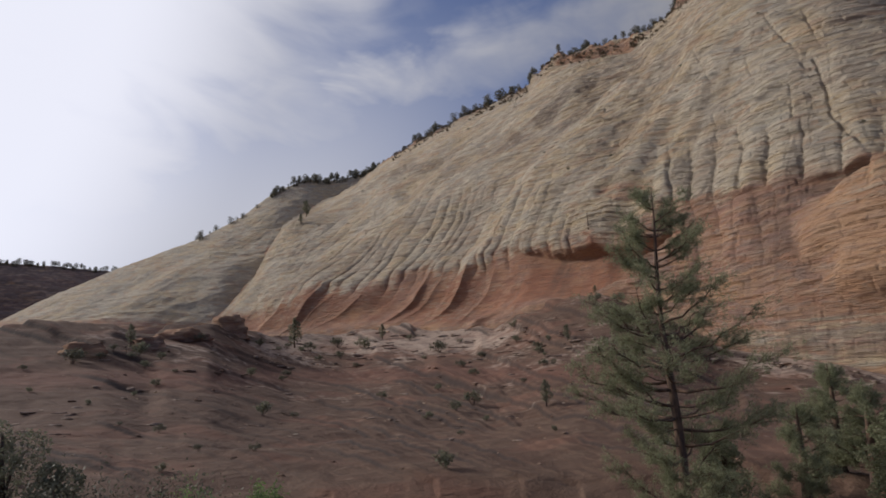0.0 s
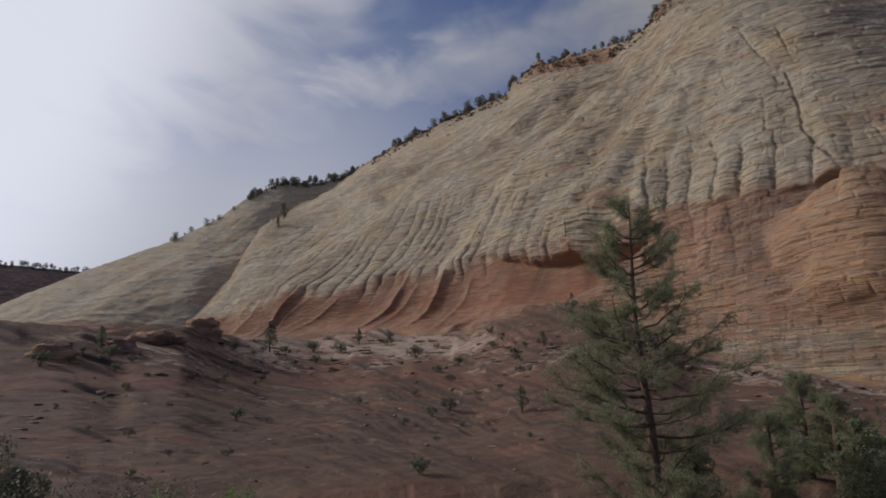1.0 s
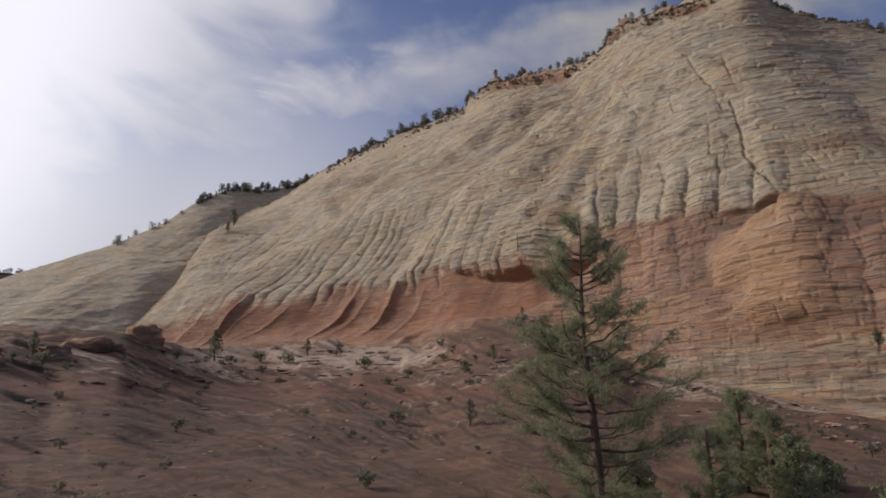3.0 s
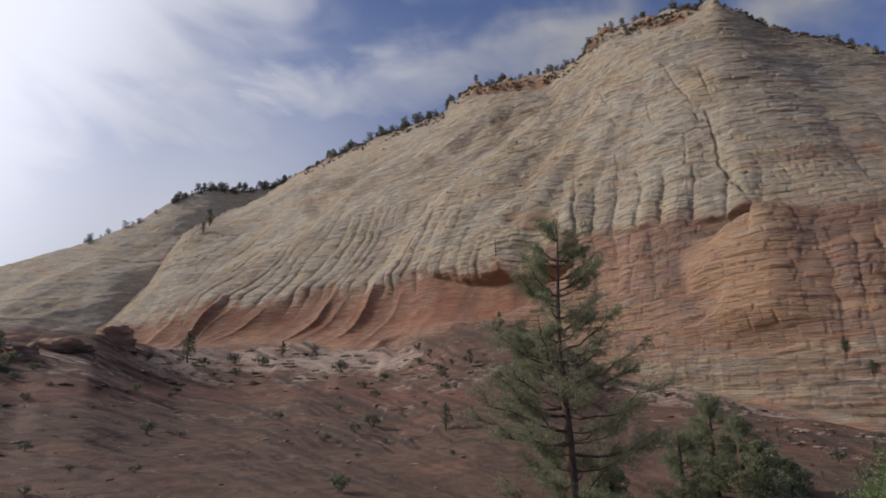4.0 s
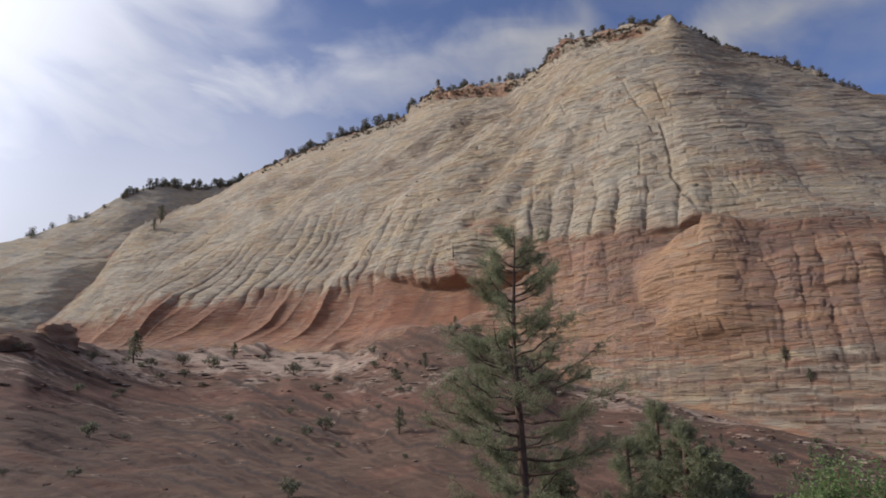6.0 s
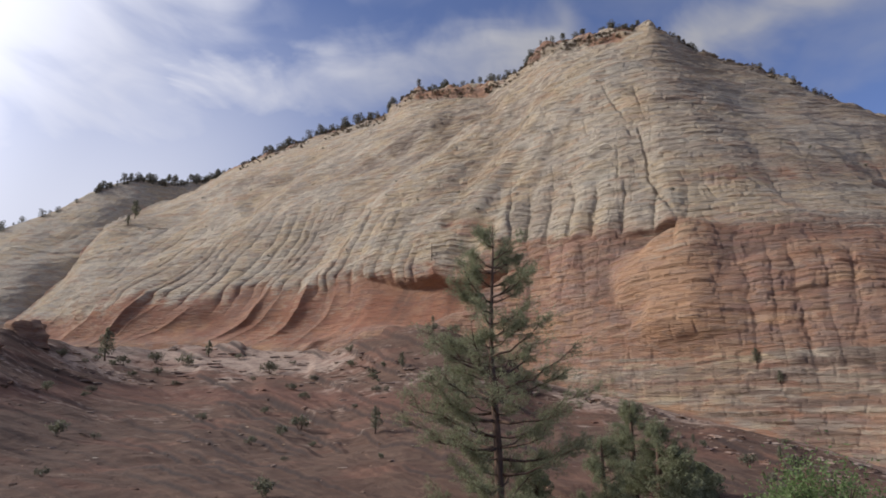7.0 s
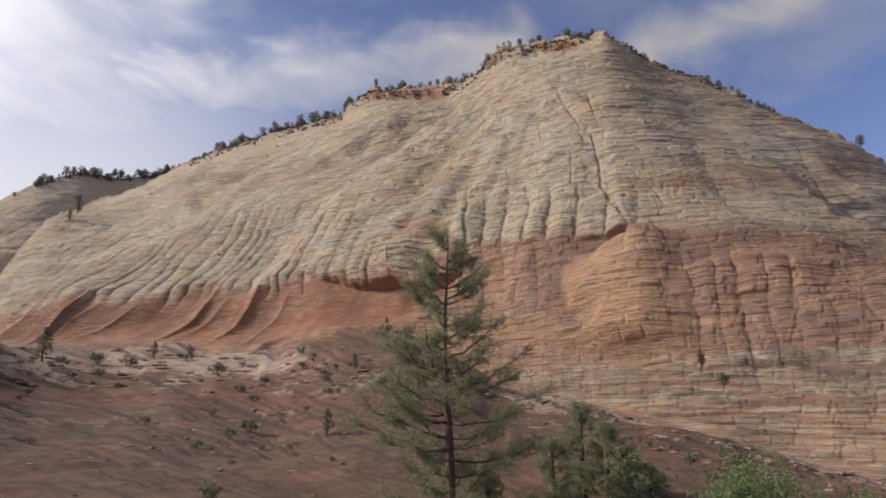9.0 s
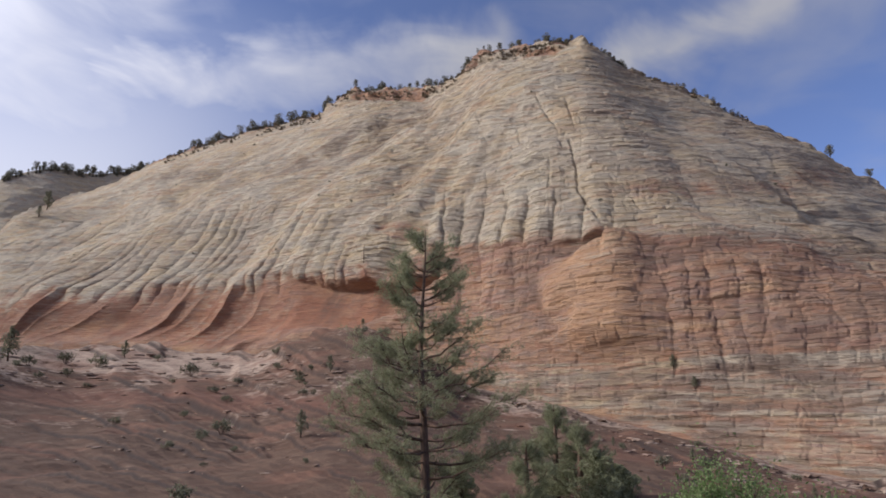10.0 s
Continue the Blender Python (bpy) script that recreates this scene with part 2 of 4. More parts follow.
# ---- smooth random fields ----
def lattice(i, j, k, seed):
    h = (i * 374761393 + j * 668265263 + k * 2147483647 + seed * 974711) & 0xFFFFFFFF
    h = ((h ^ (h >> 13)) * 1274126177) & 0xFFFFFFFF
    h = ((h ^ (h >> 15)) * 1540483477) & 0xFFFFFFFF
    return ((h ^ (h >> 16)) & 0xFFFFFF) / 8388607.5 - 1.0


def value_noise(x, y, z, seed=0):
    x, y, z = np.broadcast_arrays(x, y, z)
    fx, fy, fz = np.floor(x), np.floor(y), np.floor(z)
    i, j, k = fx.astype(np.int64), fy.astype(np.int64), fz.astype(np.int64)
    u, v, w = x - fx, y - fy, z - fz
    u, v, w = (a * a * (3 - 2 * a) for a in (u, v, w))
    total = 0
    for di in (0, 1):
        for dj in (0, 1):
            for dk in (0, 1):
                weight = (u if di else 1 - u) * (v if dj else 1 - v) * (w if dk else 1 - w)
                total = total + weight * lattice(i + di, j + dj, k + dk, seed)
    return total


def fbm(x, y, z, octaves=4, seed=0, gain=0.5):
    total, size = 0, 1.0
    for o in range(octaves):
        total = total + size * value_noise(x * 2 ** o, y * 2 ** o, z * 2 ** o, seed + 17 * o)
        size *= gain
    return total


def smooth(a, lo, hi):
    t = np.clip((a - lo) / (hi - lo), 0, 1)
    return t * t * (3 - 2 * t)


def curve(points, at, soft=1.2):
    """A rounded line through a few (bearing, value) pairs."""
    b, v = np.array(points, float).T
    fine = np.linspace(b[0], b[-1], 1200)
    line = np.interp(fine, b, v)
    wide = max(3, int(soft / (fine[1] - fine[0])))
    padded = np.pad(line, wide, mode="edge")
    line = np.convolve(padded, np.hanning(2 * wide + 1) / np.hanning(2 * wide + 1).sum(), "valid")
    return np.interp(at, fine, line)


def sheet(name, points, fields, mat, wrap=False):
    """A mesh from a rows x columns grid of places, with a value of each field at every vertex."""
    rows, cols = points.shape[:2]
    mesh = bpy.data.meshes.new(name)
    index = np.arange(rows * cols).reshape(rows, cols)
    if wrap:
        index = np.concatenate([index, index[:, :1]], 1)
    quads = np.stack([index[:-1, :-1], index[:-1, 1:], index[1:, 1:], index[1:, :-1]], -1).reshape(-1, 4)
    mesh.vertices.add(rows * cols)
    mesh.vertices.foreach_set("co", points.reshape(-1).astype(np.float32))
    mesh.loops.add(quads.size)
    mesh.loops.foreach_set("vertex_index", quads.reshape(-1).astype(np.int32))
    mesh.polygons.add(len(quads))
    mesh.polygons.foreach_set("loop_start", np.arange(0, quads.size, 4, dtype=np.int32))
    mesh.polygons.foreach_set("use_smooth", np.ones(len(quads), bool))
    mesh.update(calc_edges=True)
    for key, values in fields.items():
        layer = mesh.attributes.new(key, "FLOAT", "POINT")
        layer.data.foreach_set("value", np.broadcast_to(values, (rows, cols)).reshape(-1).astype(np.float32))
    mesh.materials.append(mat)
    return new(name, mesh)


def normals_of(p):
    du = np.gradient(p, axis=1)
    dv = np.gradient(p, axis=0)
    n = np.cross(du, dv)
    return n / (np.linalg.norm(n, axis=-1, keepdims=True) + 1e-9)


# ---- the lie of the land: (bearing, value) round the viewpoint ----
CLIFF_FOOT_RISE = [(-23, 3.6), (-20, 4.4), (-14, 4.4), (-7, 5.0), (0, 4.6), (4, 4.4), (7, 5.6), (10, 6.6), (15, 6.9), (19, 4.6), (23, 1.6), (26, 0.4), (32, -0.8), (41, -3.2), (49, -5.4), (55, -6.4), (70, -7.5), (90, -7.5)]
CLIFF_FOOT_FAR = [(-23, 490), (-10, 388), (0, 318), (10, 265), (20, 223), (30, 194), (42, 172), (50, 162), (60, 155), (75, 150), (90, 150)]
CREST_RISE = [(-23, 3.9), (-20.5, 5.6), (-16.9, 9.6), (-16.0, 11.8), (-14, 14.8), (-11.4, 16.3), (-7.7, 18.2), (-4.8, 20.4), (-0.4, 22.6), (2.7, 23.8), (6, 25.0), (9.2, 25.9), (10.8, 27.4),
              (12.0, 28.0), (17.1, 28.1), (20.0, 28.3), (22.9, 29.7), (25.9, 31.4), (28.7, 31.5), (32.0, 31.7), (34.2, 32.0), (35.8, 32.1), (37.3, 31.1), (40.1, 28.8), (43.7, 27.0), (46.5, 25.1), (50.7, 22.3),
              (54.5, 19.5), (56.2, 17.8), (58.4, 15.6), (65, 10), (75, 3), (90, -2)]
CREST_FAR = [(-23, 500), (-16.7, 535), (-12, 585), (-5, 578), (0, 540), (6, 492), (12, 448), (21, 393), (27, 362), (36, 335), (42, 334), (49, 338), (57, 336), (65, 310), (75, 250), (90, 190)]
PALE_ABOVE = [(-23, 6.4), (-16.5, 7.4), (-14.7, 7.6), (-11.9, 9.0), (-9.1, 9.1), (-6.9, 9.2), (-3.5, 10.2), (-0.8, 10.6), (2, 11.2), (5, 11.3), (7.5, 11.9), (11.6, 12.3), (15.9, 12.5), (19, 14.2), (20.4, 15.6), (22.3, 14.8), (25.8, 14.6), (30.8, 14.9), (33.9, 14.9), (36.4, 15.3), (40.8, 14.9), (45.3, 14.5), (51.5, 13.4), (55.8, 12.3), (75, 2), (90, -2)]


# how far the flutes lean: degrees sideways for each degree of rise
FLUTE_LEAN = [(-23, 1.6), (-12, 1.6), (-6, 1.35), (-1, 1.1), (2, 0.95), (5, 0.8), (9, 0.65), (13, 0.5), (18, 0.1), (22, 0.0), (90, 0.0)]
SPUR_LEAN = [(-23, 0.8), (-10, 0.6), (-1, 0.1), (3, 0.15), (8, 0.05), (12, 0.0), (90, 0.0)]
SPUR_BEND = [(-23, 0.17), (-10, 0.17), (-1, 0.11), (1.1, 0.07), (5, 0.03), (10, 0.0), (90, 0.0)]
SPURS = [-20.0, -16.8, -14.0, -10.4, -8.8, -6.3, -0.9, 0.3, 2.6, 4.9, 8.0, 14.0, 20.0]
LOBES = [19.6, 20.9, 22.5, 24.5, 26.9, 28.9, 31.6, 34.4, 37.2]
PILLARS = [38.4, 39.6, 41.7, 43.4, 45.1, 47.2, 49.0, 51.4, 53.5, 55.6, 58.0, 61.0, 90.0]
# the great joints as lines of (bearing, rise), with their depth and half width in metres
JOINTS = [
    ([(33.8, 24.2), (34.2, 22.0), (34.3, 19.5), (35.2, 17.9), (36.2, 16.2), (36.5, 15.4)], 2.2, 0.75),
    ([(31.7, 22.6), (31.4, 19.3), (31.7, 15.2)], 1.7, 0.65),
    ([(27.0, 20.0), (27.3, 17.5), (26.6, 14.8)], 1.6, 0.6),
    ([(25.5, 21.8), (25.3, 18.9)], 1.2, 0.55),
    ([(29.4, 19.2), (28.8, 15.2)], 1.5, 0.6),
    ([(23.4, 18.6), (22.3, 15.0)], 1.5, 0.6),
    ([(24.9, 18.0), (24.4, 14.8)], 1.4, 0.55),
    ([(30.9, 27.6), (32.6, 25.4), (33.0, 23.7)], 1.5, 0.65),
    ([(33.7, 27.6), (34.5, 25.0)], 1.3, 0.6),
    ([(28.6, 26.0), (29.0, 23.5)], 1.2, 0.6),
    ([(25.0, 26.4), (25.7, 24.2)], 1.2, 0.6),
    ([(39.1, 18.7), (40.0, 17.0)], 1.0, 0.45),
]
WALL_JOINTS = [
    ([(38.6, 15.8), (39.7, 13.5), (40.2, 11.5), (39.2, 8.1)], 1.4, 0.5),
    ([(40.9, 11.6), (41.8, 8.9), (41.7, 6.5), (41.4, 2.4)], 1.6, 0.5),
    ([(44.9, 10.8), (44.8, 8.2), (45.2, 6.3), (45.6, 2.4)], 1.6, 0.5),
    ([(49.0, 10.3), (49.3, 7.4), (48.3, 4.7), (50.7, 2.4), (53.0, 0.4)], 1.8, 0.5),
    ([(52.5, 10.4), (53.3, 7.9), (54.4, 5.8)], 1.4, 0.45),
    ([(43.8, 20.8), (45.2, 16.6)], 0.9, 0.45),
    ([(51.0, 20.2), (53.1, 16.4)], 1.5, 0.5),
    ([(46.3, 21.7), (47.8, 17.8)], 0.9, 0.45),
    ([(37.4, 3.6), (38.6, 1.2), (40.2, -0.4)], 1.6, 0.6),
]
JOINTS = JOINTS + WALL_JOINTS

CRESTS, FACES = {}, {}


def spokes(angle, spacing, seed, jitter=0.7):
    """For each angle: the distance to the nearest of the uneven spokes round the summit, and the position 0 to 1 between two of them."""
    cell = np.floor(angle / spacing)
    offset = lambda c: (c + 0.5 + 0.5 * jitter * lattice(c.astype(np.int64), 0 * c.astype(np.int64), 0 * c.astype(np.int64), seed)) * spacing
    marks = np.stack([offset(cell + k) for k in (-1, 0, 1)])
    gap = np.abs(marks - angle[None])
    near = gap.min(0)
    below = np.where(angle >= marks[1], marks[1], marks[0])
    above = np.where(angle >= marks[1], marks[2], marks[1])
    which = np.where(angle >= marks[1], cell, cell - 1)
    return near, (angle - below) / (above - below), which


def build_mesa():
    bearing = np.concatenate([np.linspace(-22.9, 61, 1000), np.linspace(61.4, 88, 70)])
    climb = np.concatenate([np.linspace(-0.06, 0, 8)[:-1], np.linspace(0, 1, 700) ** 0.96])
    a, s = np.meshgrid(bearing, climb)
    foot_far, crest_far = curve(CLIFF_FOOT_FAR, a), curve(CREST_FAR, a)
    foot = foot_far * np.tan(np.radians(curve(CLIFF_FOOT_RISE, a))) + EYE
    crest = crest_far * np.tan(np.radians(curve(CREST_RISE, a))) + EYE
    out = np.where(s > 0, 0.45 * s + 0.55 * s * s, 0.1 * s)
    far = foot_far + (crest_far - foot_far) * out
    foot_even = foot_far * np.tan(np.radians(curve(CLIFF_FOOT_RISE, a, 9))) + EYE
    crest_even = crest_far * np.tan(np.radians(curve(CREST_RISE, a, 9))) + EYE
    crest_even = crest + (crest_even - crest) * smooth(a, -13, 0)
    foot_even = foot + (foot_even - foot) * smooth(a, -13, 0)
    keep = 1 - smooth(s, 0.80, 1.0)
    low = smooth(s, 0.0, 0.22)
    z = foot * (1 - low) + foot_even * low + (crest_even * keep + crest * (1 - keep) - (foot * (1 - low) + foot_even * low)) * s
    z = np.where(s < 0, foot + s * 320, z)
    # the far side falls away behind the crest
    back = np.linspace(0, 1, 26)[1:]
    ab, bb = np.meshgrid(bearing, back)
    far_b = curve(CREST_FAR, ab) + 150 * bb ** 1.3
    z_b = curve(CREST_FAR, ab) * np.tan(np.radians(curve(CREST_RISE, ab))) + EYE
    z_b = z_b * (1 - 0.8 * bb ** 1.6) - 8 * bb
    a, far, z = (np.concatenate([p, q]) for p, q in ((a, ab), (far, far_b), (z, z_b)))
    s = np.concatenate([s, 1 + bb])
    rad = np.radians(a)
    p = np.stack([far * np.sin(rad), far * np.cos(rad), z], -1)
    normal = normals_of(p)
    if normal[300, 500, 1] > 0:
        normal = -normal
    x, y, zz = p[..., 0], p[..., 1], p[..., 2]
    rise = np.degrees(np.arctan2(zz - EYE, far))
    summit = np.array([math.sin(radians(35)) * 350, math.cos(radians(35)) * 350])
    spin = np.degrees(np.arctan2(x - summit[0], -(y - summit[1])))
    spin = spin + 1.6 * fbm(x / 55, y / 55, zz / 40, 2, 5) + 0.35 * fbm(x / 14, y / 14, zz / 5, 2, 6)
    rho = np.hypot(x - summit[0], y - summit[1])
    contact = curve(PALE_ABOVE, a)
    over = rise - contact                      # degrees above the change from red to pale rock
    body = smooth(s, 0.0, 0.03) * (1 - smooth(s, 1.2, 1.9))
    d = 5.0 * fbm(x / 70, y / 70, zz / 45, 3, 11) * smooth(s, 0, 0.15) * (1 - 0.85 * smooth(s, 0.75, 1.0))
    # fall-line coordinate: constant along the leaning flutes and spurs of the western face
    lean = curve(FLUTE_LEAN, a, 2.0)
    depth = np.clip(-over, 0, 7)
    u = a - lean * np.clip(over, 0, 9) * 0.9 + curve(SPUR_LEAN, a, 2.0) * depth + curve(SPUR_BEND, a, 2.0) * depth ** 2 + 0.10 * fbm(x / 16, y / 16, zz / 9, 2, 5)

    def alcove(mid_a, mid_r, wide, high, deep, sharp=0.16):
        du, dv = (a - mid_a) / wide, (rise - mid_r) / high
        edge = (np.abs(du) ** 3 + np.abs(dv) ** 3) ** (1 / 3) + 0.10 * fbm(x / 12, y / 12, zz / 12, 2, 83)
        return deep * (1 - smooth(edge, 1 - sharp, 1.0 + 0.25 * sharp))

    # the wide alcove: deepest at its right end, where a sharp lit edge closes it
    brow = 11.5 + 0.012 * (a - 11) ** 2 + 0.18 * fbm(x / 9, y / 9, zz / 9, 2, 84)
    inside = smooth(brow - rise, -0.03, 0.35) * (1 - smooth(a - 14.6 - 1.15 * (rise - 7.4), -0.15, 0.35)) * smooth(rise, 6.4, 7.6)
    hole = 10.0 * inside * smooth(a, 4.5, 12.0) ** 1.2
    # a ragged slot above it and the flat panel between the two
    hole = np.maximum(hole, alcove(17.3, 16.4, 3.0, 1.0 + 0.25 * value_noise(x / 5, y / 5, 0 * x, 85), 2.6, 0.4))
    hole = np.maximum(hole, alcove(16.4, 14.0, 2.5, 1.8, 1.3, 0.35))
    calm = 1 - 0.85 * smooth(hole, 0.8, 3.0)
    # broad ribs down the fall lines
    d += 2.3 * value_noise(spin / 4.2, rho / 150, 0 * rho, 19) * smooth(rho, 60, 140) * smooth(s, 0.02, 0.2) * (1 - smooth(s, 0.8, 1.0)) * (1 - 0.7 * smooth(a, 33, 38))
    # beds: ledges of uneven thickness, tilted between sets
    tilt = 2.6 * fbm(x / 90, y / 90, zz / 25, 2, 23)
    level = zz + tilt + 0.7 * fbm(x / 24, y / 24, zz / 14, 2, 31)
    west = 1 - smooth(a, 8, 16)
    left = smooth(a, -20, -15) * (1 - smooth(a, 14, 18))
    worn = (1 - 0.35 * smooth(a, 19, 23)) * (1 - 0.5 * west) * (1 - 0.65 * left * smooth(-over, -0.8, 1.2)) * (1 - 0.5 * smooth(a, 40, 45) * smooth(over, -1.0, 1.5))
    along = np.radians(a) * 230 + 3.0 * fbm(x / 20, y / 20, zz / 20, 2, 37)
    whole = lambda v: np.floor(v).astype(np.int64)
    for thick, size, block, seed in ((6.0, 0.6, 24, 1), (2.7, 0.75, 10, 2), (1.3, 0.55, 6, 3)):
        layer = whole(level / thick)
        t = level / thick - layer
        shift = lattice(layer, 0 * layer, 0 * layer, 70 + seed)
        at = along / block + 7 * shift + 0.35 * fbm(x / block, y / block, layer * 1.7, 2, 39)
        cell = whole(at)
        e = at - cell
        ends = smooth(e, 0.0, 0.10) * (1 - smooth(e, 0.90, 1.0))
        proud = 0.5 + 0.5 * lattice(layer, cell, 0 * cell, 90 + seed)
        d += size * (proud * ends * (1 - 0.75 * t) * smooth(t, 0.0, 0.12) * 1.5 - 0.35) * body * worn * (0.3 + 0.7 * calm)
    # the gully that slants down below the western rim, and the hollow beside the summit
    gully_shade = 0 * a
    for line, depth, wide in (([(19.5, 27.2), (13.5, 24.6), (9.0, 22.8), (4.0, 20.8), (-3.0, 17.6)], 5.0, 1.1), ([(24.5, 28.0), (20.0, 24.0), (16.0, 20.5), (11.0, 18.6)], 2.2, 1.3)):
        gap = np.full(a.shape, 1e3)
        for (a0, r0), (a1, r1) in zip(line, line[1:]):
            t = np.clip(((a - a0) * (a1 - a0) + (rise - r0) * (r1 - r0)) / ((a1 - a0) ** 2 + (r1 - r0) ** 2), 0, 1)
            gap = np.minimum(gap, np.hypot(a - a0 - t * (a1 - a0), rise - r0 - t * (r1 - r0)))
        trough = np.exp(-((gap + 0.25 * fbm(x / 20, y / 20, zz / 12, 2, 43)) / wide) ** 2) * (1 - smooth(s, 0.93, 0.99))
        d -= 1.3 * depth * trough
        # gully's shade painted in, as the trough alone gives little
        gully_shade = np.maximum(gully_shade, trough * depth / 5)
    # weathered lumps and hollows of the pale rock
    lump = fbm(x / 15, y / 15, zz / 6, 3, 41)
    d += (1.0 * lump - 0.6 * smooth(-lump, 0.1, 0.5)) * body * smooth(over, 0.5, 5.0) * (0.3 + 0.7 * calm) * (1 - 0.75 * smooth(a, 33, 38)) * (1 - 0.65 * west)
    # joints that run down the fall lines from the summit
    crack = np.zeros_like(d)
    for spacing, depth, wide, seed in ((6.4, 0.8, 0.7, 3), (3.4, 0.6, 0.55, 7), (1.9, 0.4, 0.45, 9)):
        near, _, which = spokes(spin, spacing, seed)
        metres = np.radians(near) * np.maximum(rho, 25)
        here = smooth(fbm(which * 5.3 + 0 * x, rho / 20, zz / 60, 2, 61 + seed), 0.08, 0.45) * smooth(rho, 70, 170)
        cut = here * np.exp(-(metres / wide) ** 2) * (0.25 + 0.75 * smooth(a, 14, 24) * (1 - smooth(a, 35, 39))) * (1 - 0.8 * smooth(-over, 0.0, 1.5))
        d -= depth * cut * body
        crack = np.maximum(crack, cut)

    # the great joints, each followed down its own line
    for line, depth, wide in JOINTS:
        cols = np.where((bearing > min(q[0] for q in line) - 0.8) & (bearing < max(q[0] for q in line) + 0.8))[0]
        part_of = (slice(None), slice(cols[0], cols[-1] + 1))
        ga, gr, metre = a[part_of] + 0.10 * fbm(x[part_of] / 6, y[part_of] / 6, zz[part_of] / 3, 2, 62), rise[part_of], np.radians(far[part_of])
        gap = np.full(ga.shape, 1e3)
        for (a0, r0), (a1, r1) in zip(line, line[1:]):
            run = (a1 - a0) ** 2 + (r1 - r0) ** 2
            t = np.clip(((ga - a0) * (a1 - a0) + (gr - r0) * (r1 - r0)) / run, 0, 1)
            gap = np.minimum(gap, np.hypot(ga - a0 - t * (a1 - a0), gr - r0 - t * (r1 - r0)))
        open_here = 0.3 + 0.7 * smooth(fbm(x[part_of] / 9, y[part_of] / 9, zz[part_of] / 7, 2, 63), -0.45, 0.35)
        cut = np.exp(-(gap * metre / (0.8 * wide)) ** 2) * (1 - smooth(s[part_of], 0.97, 1.0)) * open_here
        side = np.exp(-(gap * metre / (5 * wide)) ** 2) * (1 - smooth(s[part_of], 0.97, 1.0))
        d[part_of] -= 0.5 * depth * cut * (0.4 if line in [w[0] for w in WALL_JOINTS] else 1.0) + 0.18 * depth * side
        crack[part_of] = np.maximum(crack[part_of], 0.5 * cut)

    def bays(marks, at):
        """Position 0 to 1 between two neighbouring marks, and the number of the bay."""
        m = np.array(marks, float)
        k = np.clip(np.searchsorted(m, at) - 1, 0, len(m) - 2)
        return np.clip((at - m[k]) / (m[k + 1] - m[k]), 0, 1), k

    def swell(t, power=0.5):
        return np.clip(1 - (2 * t - 1) ** 2, 0, 1) ** power

    # rounded lobes between the joints above the overhang
    t, _ = bays(LOBES, a - 0.12 * (rise - 15) + 0.12 * fbm(x / 9, y / 9, zz / 5, 2, 66))
    lobes = smooth(a, 20, 21.5) * (1 - smooth(a, 36.6, 38)) * smooth(over, -0.6, 0.1) * (1 - smooth(over, 2.4, 6.0))
    d += 2.3 * (swell(t) - 0.5) * lobes
    # narrow flutes above the red foot
    _, t, _ = spokes(u, 1.15, 17, 0.8)
    flutes = smooth(a, -15, -10) * (1 - smooth(a, 11, 14)) * smooth(over, -2.6, -0.4) * (1 - smooth(over, 3.0, 9.0))
    ribs = (swell(t) - 0.6) * flutes * calm * (0.45 + 0.55 * smooth(fbm(x / 22, y / 22, zz / 10, 2, 69), -0.5, 0.3))
    d += 1.9 * ribs
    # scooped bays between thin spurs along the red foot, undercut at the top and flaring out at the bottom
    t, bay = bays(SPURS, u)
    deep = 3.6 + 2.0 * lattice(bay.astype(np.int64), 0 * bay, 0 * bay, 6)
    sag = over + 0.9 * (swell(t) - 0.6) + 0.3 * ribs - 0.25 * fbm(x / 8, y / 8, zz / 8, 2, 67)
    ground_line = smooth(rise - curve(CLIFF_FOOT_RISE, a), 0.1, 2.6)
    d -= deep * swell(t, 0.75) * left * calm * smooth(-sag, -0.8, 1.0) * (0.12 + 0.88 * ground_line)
    t, _ = bays(sorted(SPURS + [0.5 * (p0 + p1) + 0.2 for p0, p1 in zip(SPURS, SPURS[1:])]), u)
    d -= 0.45 * swell(t, 0.6) * left * calm * smooth(-sag, 0.5, 2.0) * smooth(rise - curve(CLIFF_FOOT_RISE, a), 0.0, 0.6)
    d += 3.2 * left * (1 - smooth(s, 0.0, 0.10)) ** 2
    d += 3.2 * np.exp(-((a - 4.0 - 1.3 * (rise - 5.2)) / 0.55) ** 2) * np.exp(-((rise - 5.2) / 0.7) ** 2)
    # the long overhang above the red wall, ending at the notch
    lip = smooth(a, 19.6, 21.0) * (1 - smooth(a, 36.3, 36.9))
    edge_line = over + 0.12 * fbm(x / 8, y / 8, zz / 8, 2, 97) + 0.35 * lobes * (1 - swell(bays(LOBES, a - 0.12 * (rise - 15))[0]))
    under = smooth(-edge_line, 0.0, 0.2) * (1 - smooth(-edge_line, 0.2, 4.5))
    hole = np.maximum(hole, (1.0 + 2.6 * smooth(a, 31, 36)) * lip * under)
    # the orange buttress below the notch, the ribs beside it and the broken pillars of the red wall
    flank = np.interp(rise, (4.0, 6.5, 10.0, 12.0, 13.2, 14.2, 15.2), (32.6, 31.6, 30.4, 30.9, 32.2, 34.2, 36.3)) + 0.8 * fbm(x / 14, y / 14, zz / 7, 3, 98)
    stout = smooth(rise, 3.6, 6.0) * (1 - smooth(rise, 14.0, 15.4))
    d += 6.0 * smooth(a - flank, -0.6, 3.0) * (1 - smooth(a, 37.0, 42.0)) * stout
    t, _ = bays([21.0, 22.6, 24.6, 25.9, 27.7, 29.2, 30.8], a + 0.2 * fbm(x / 9, y / 9, zz / 5, 2, 99))
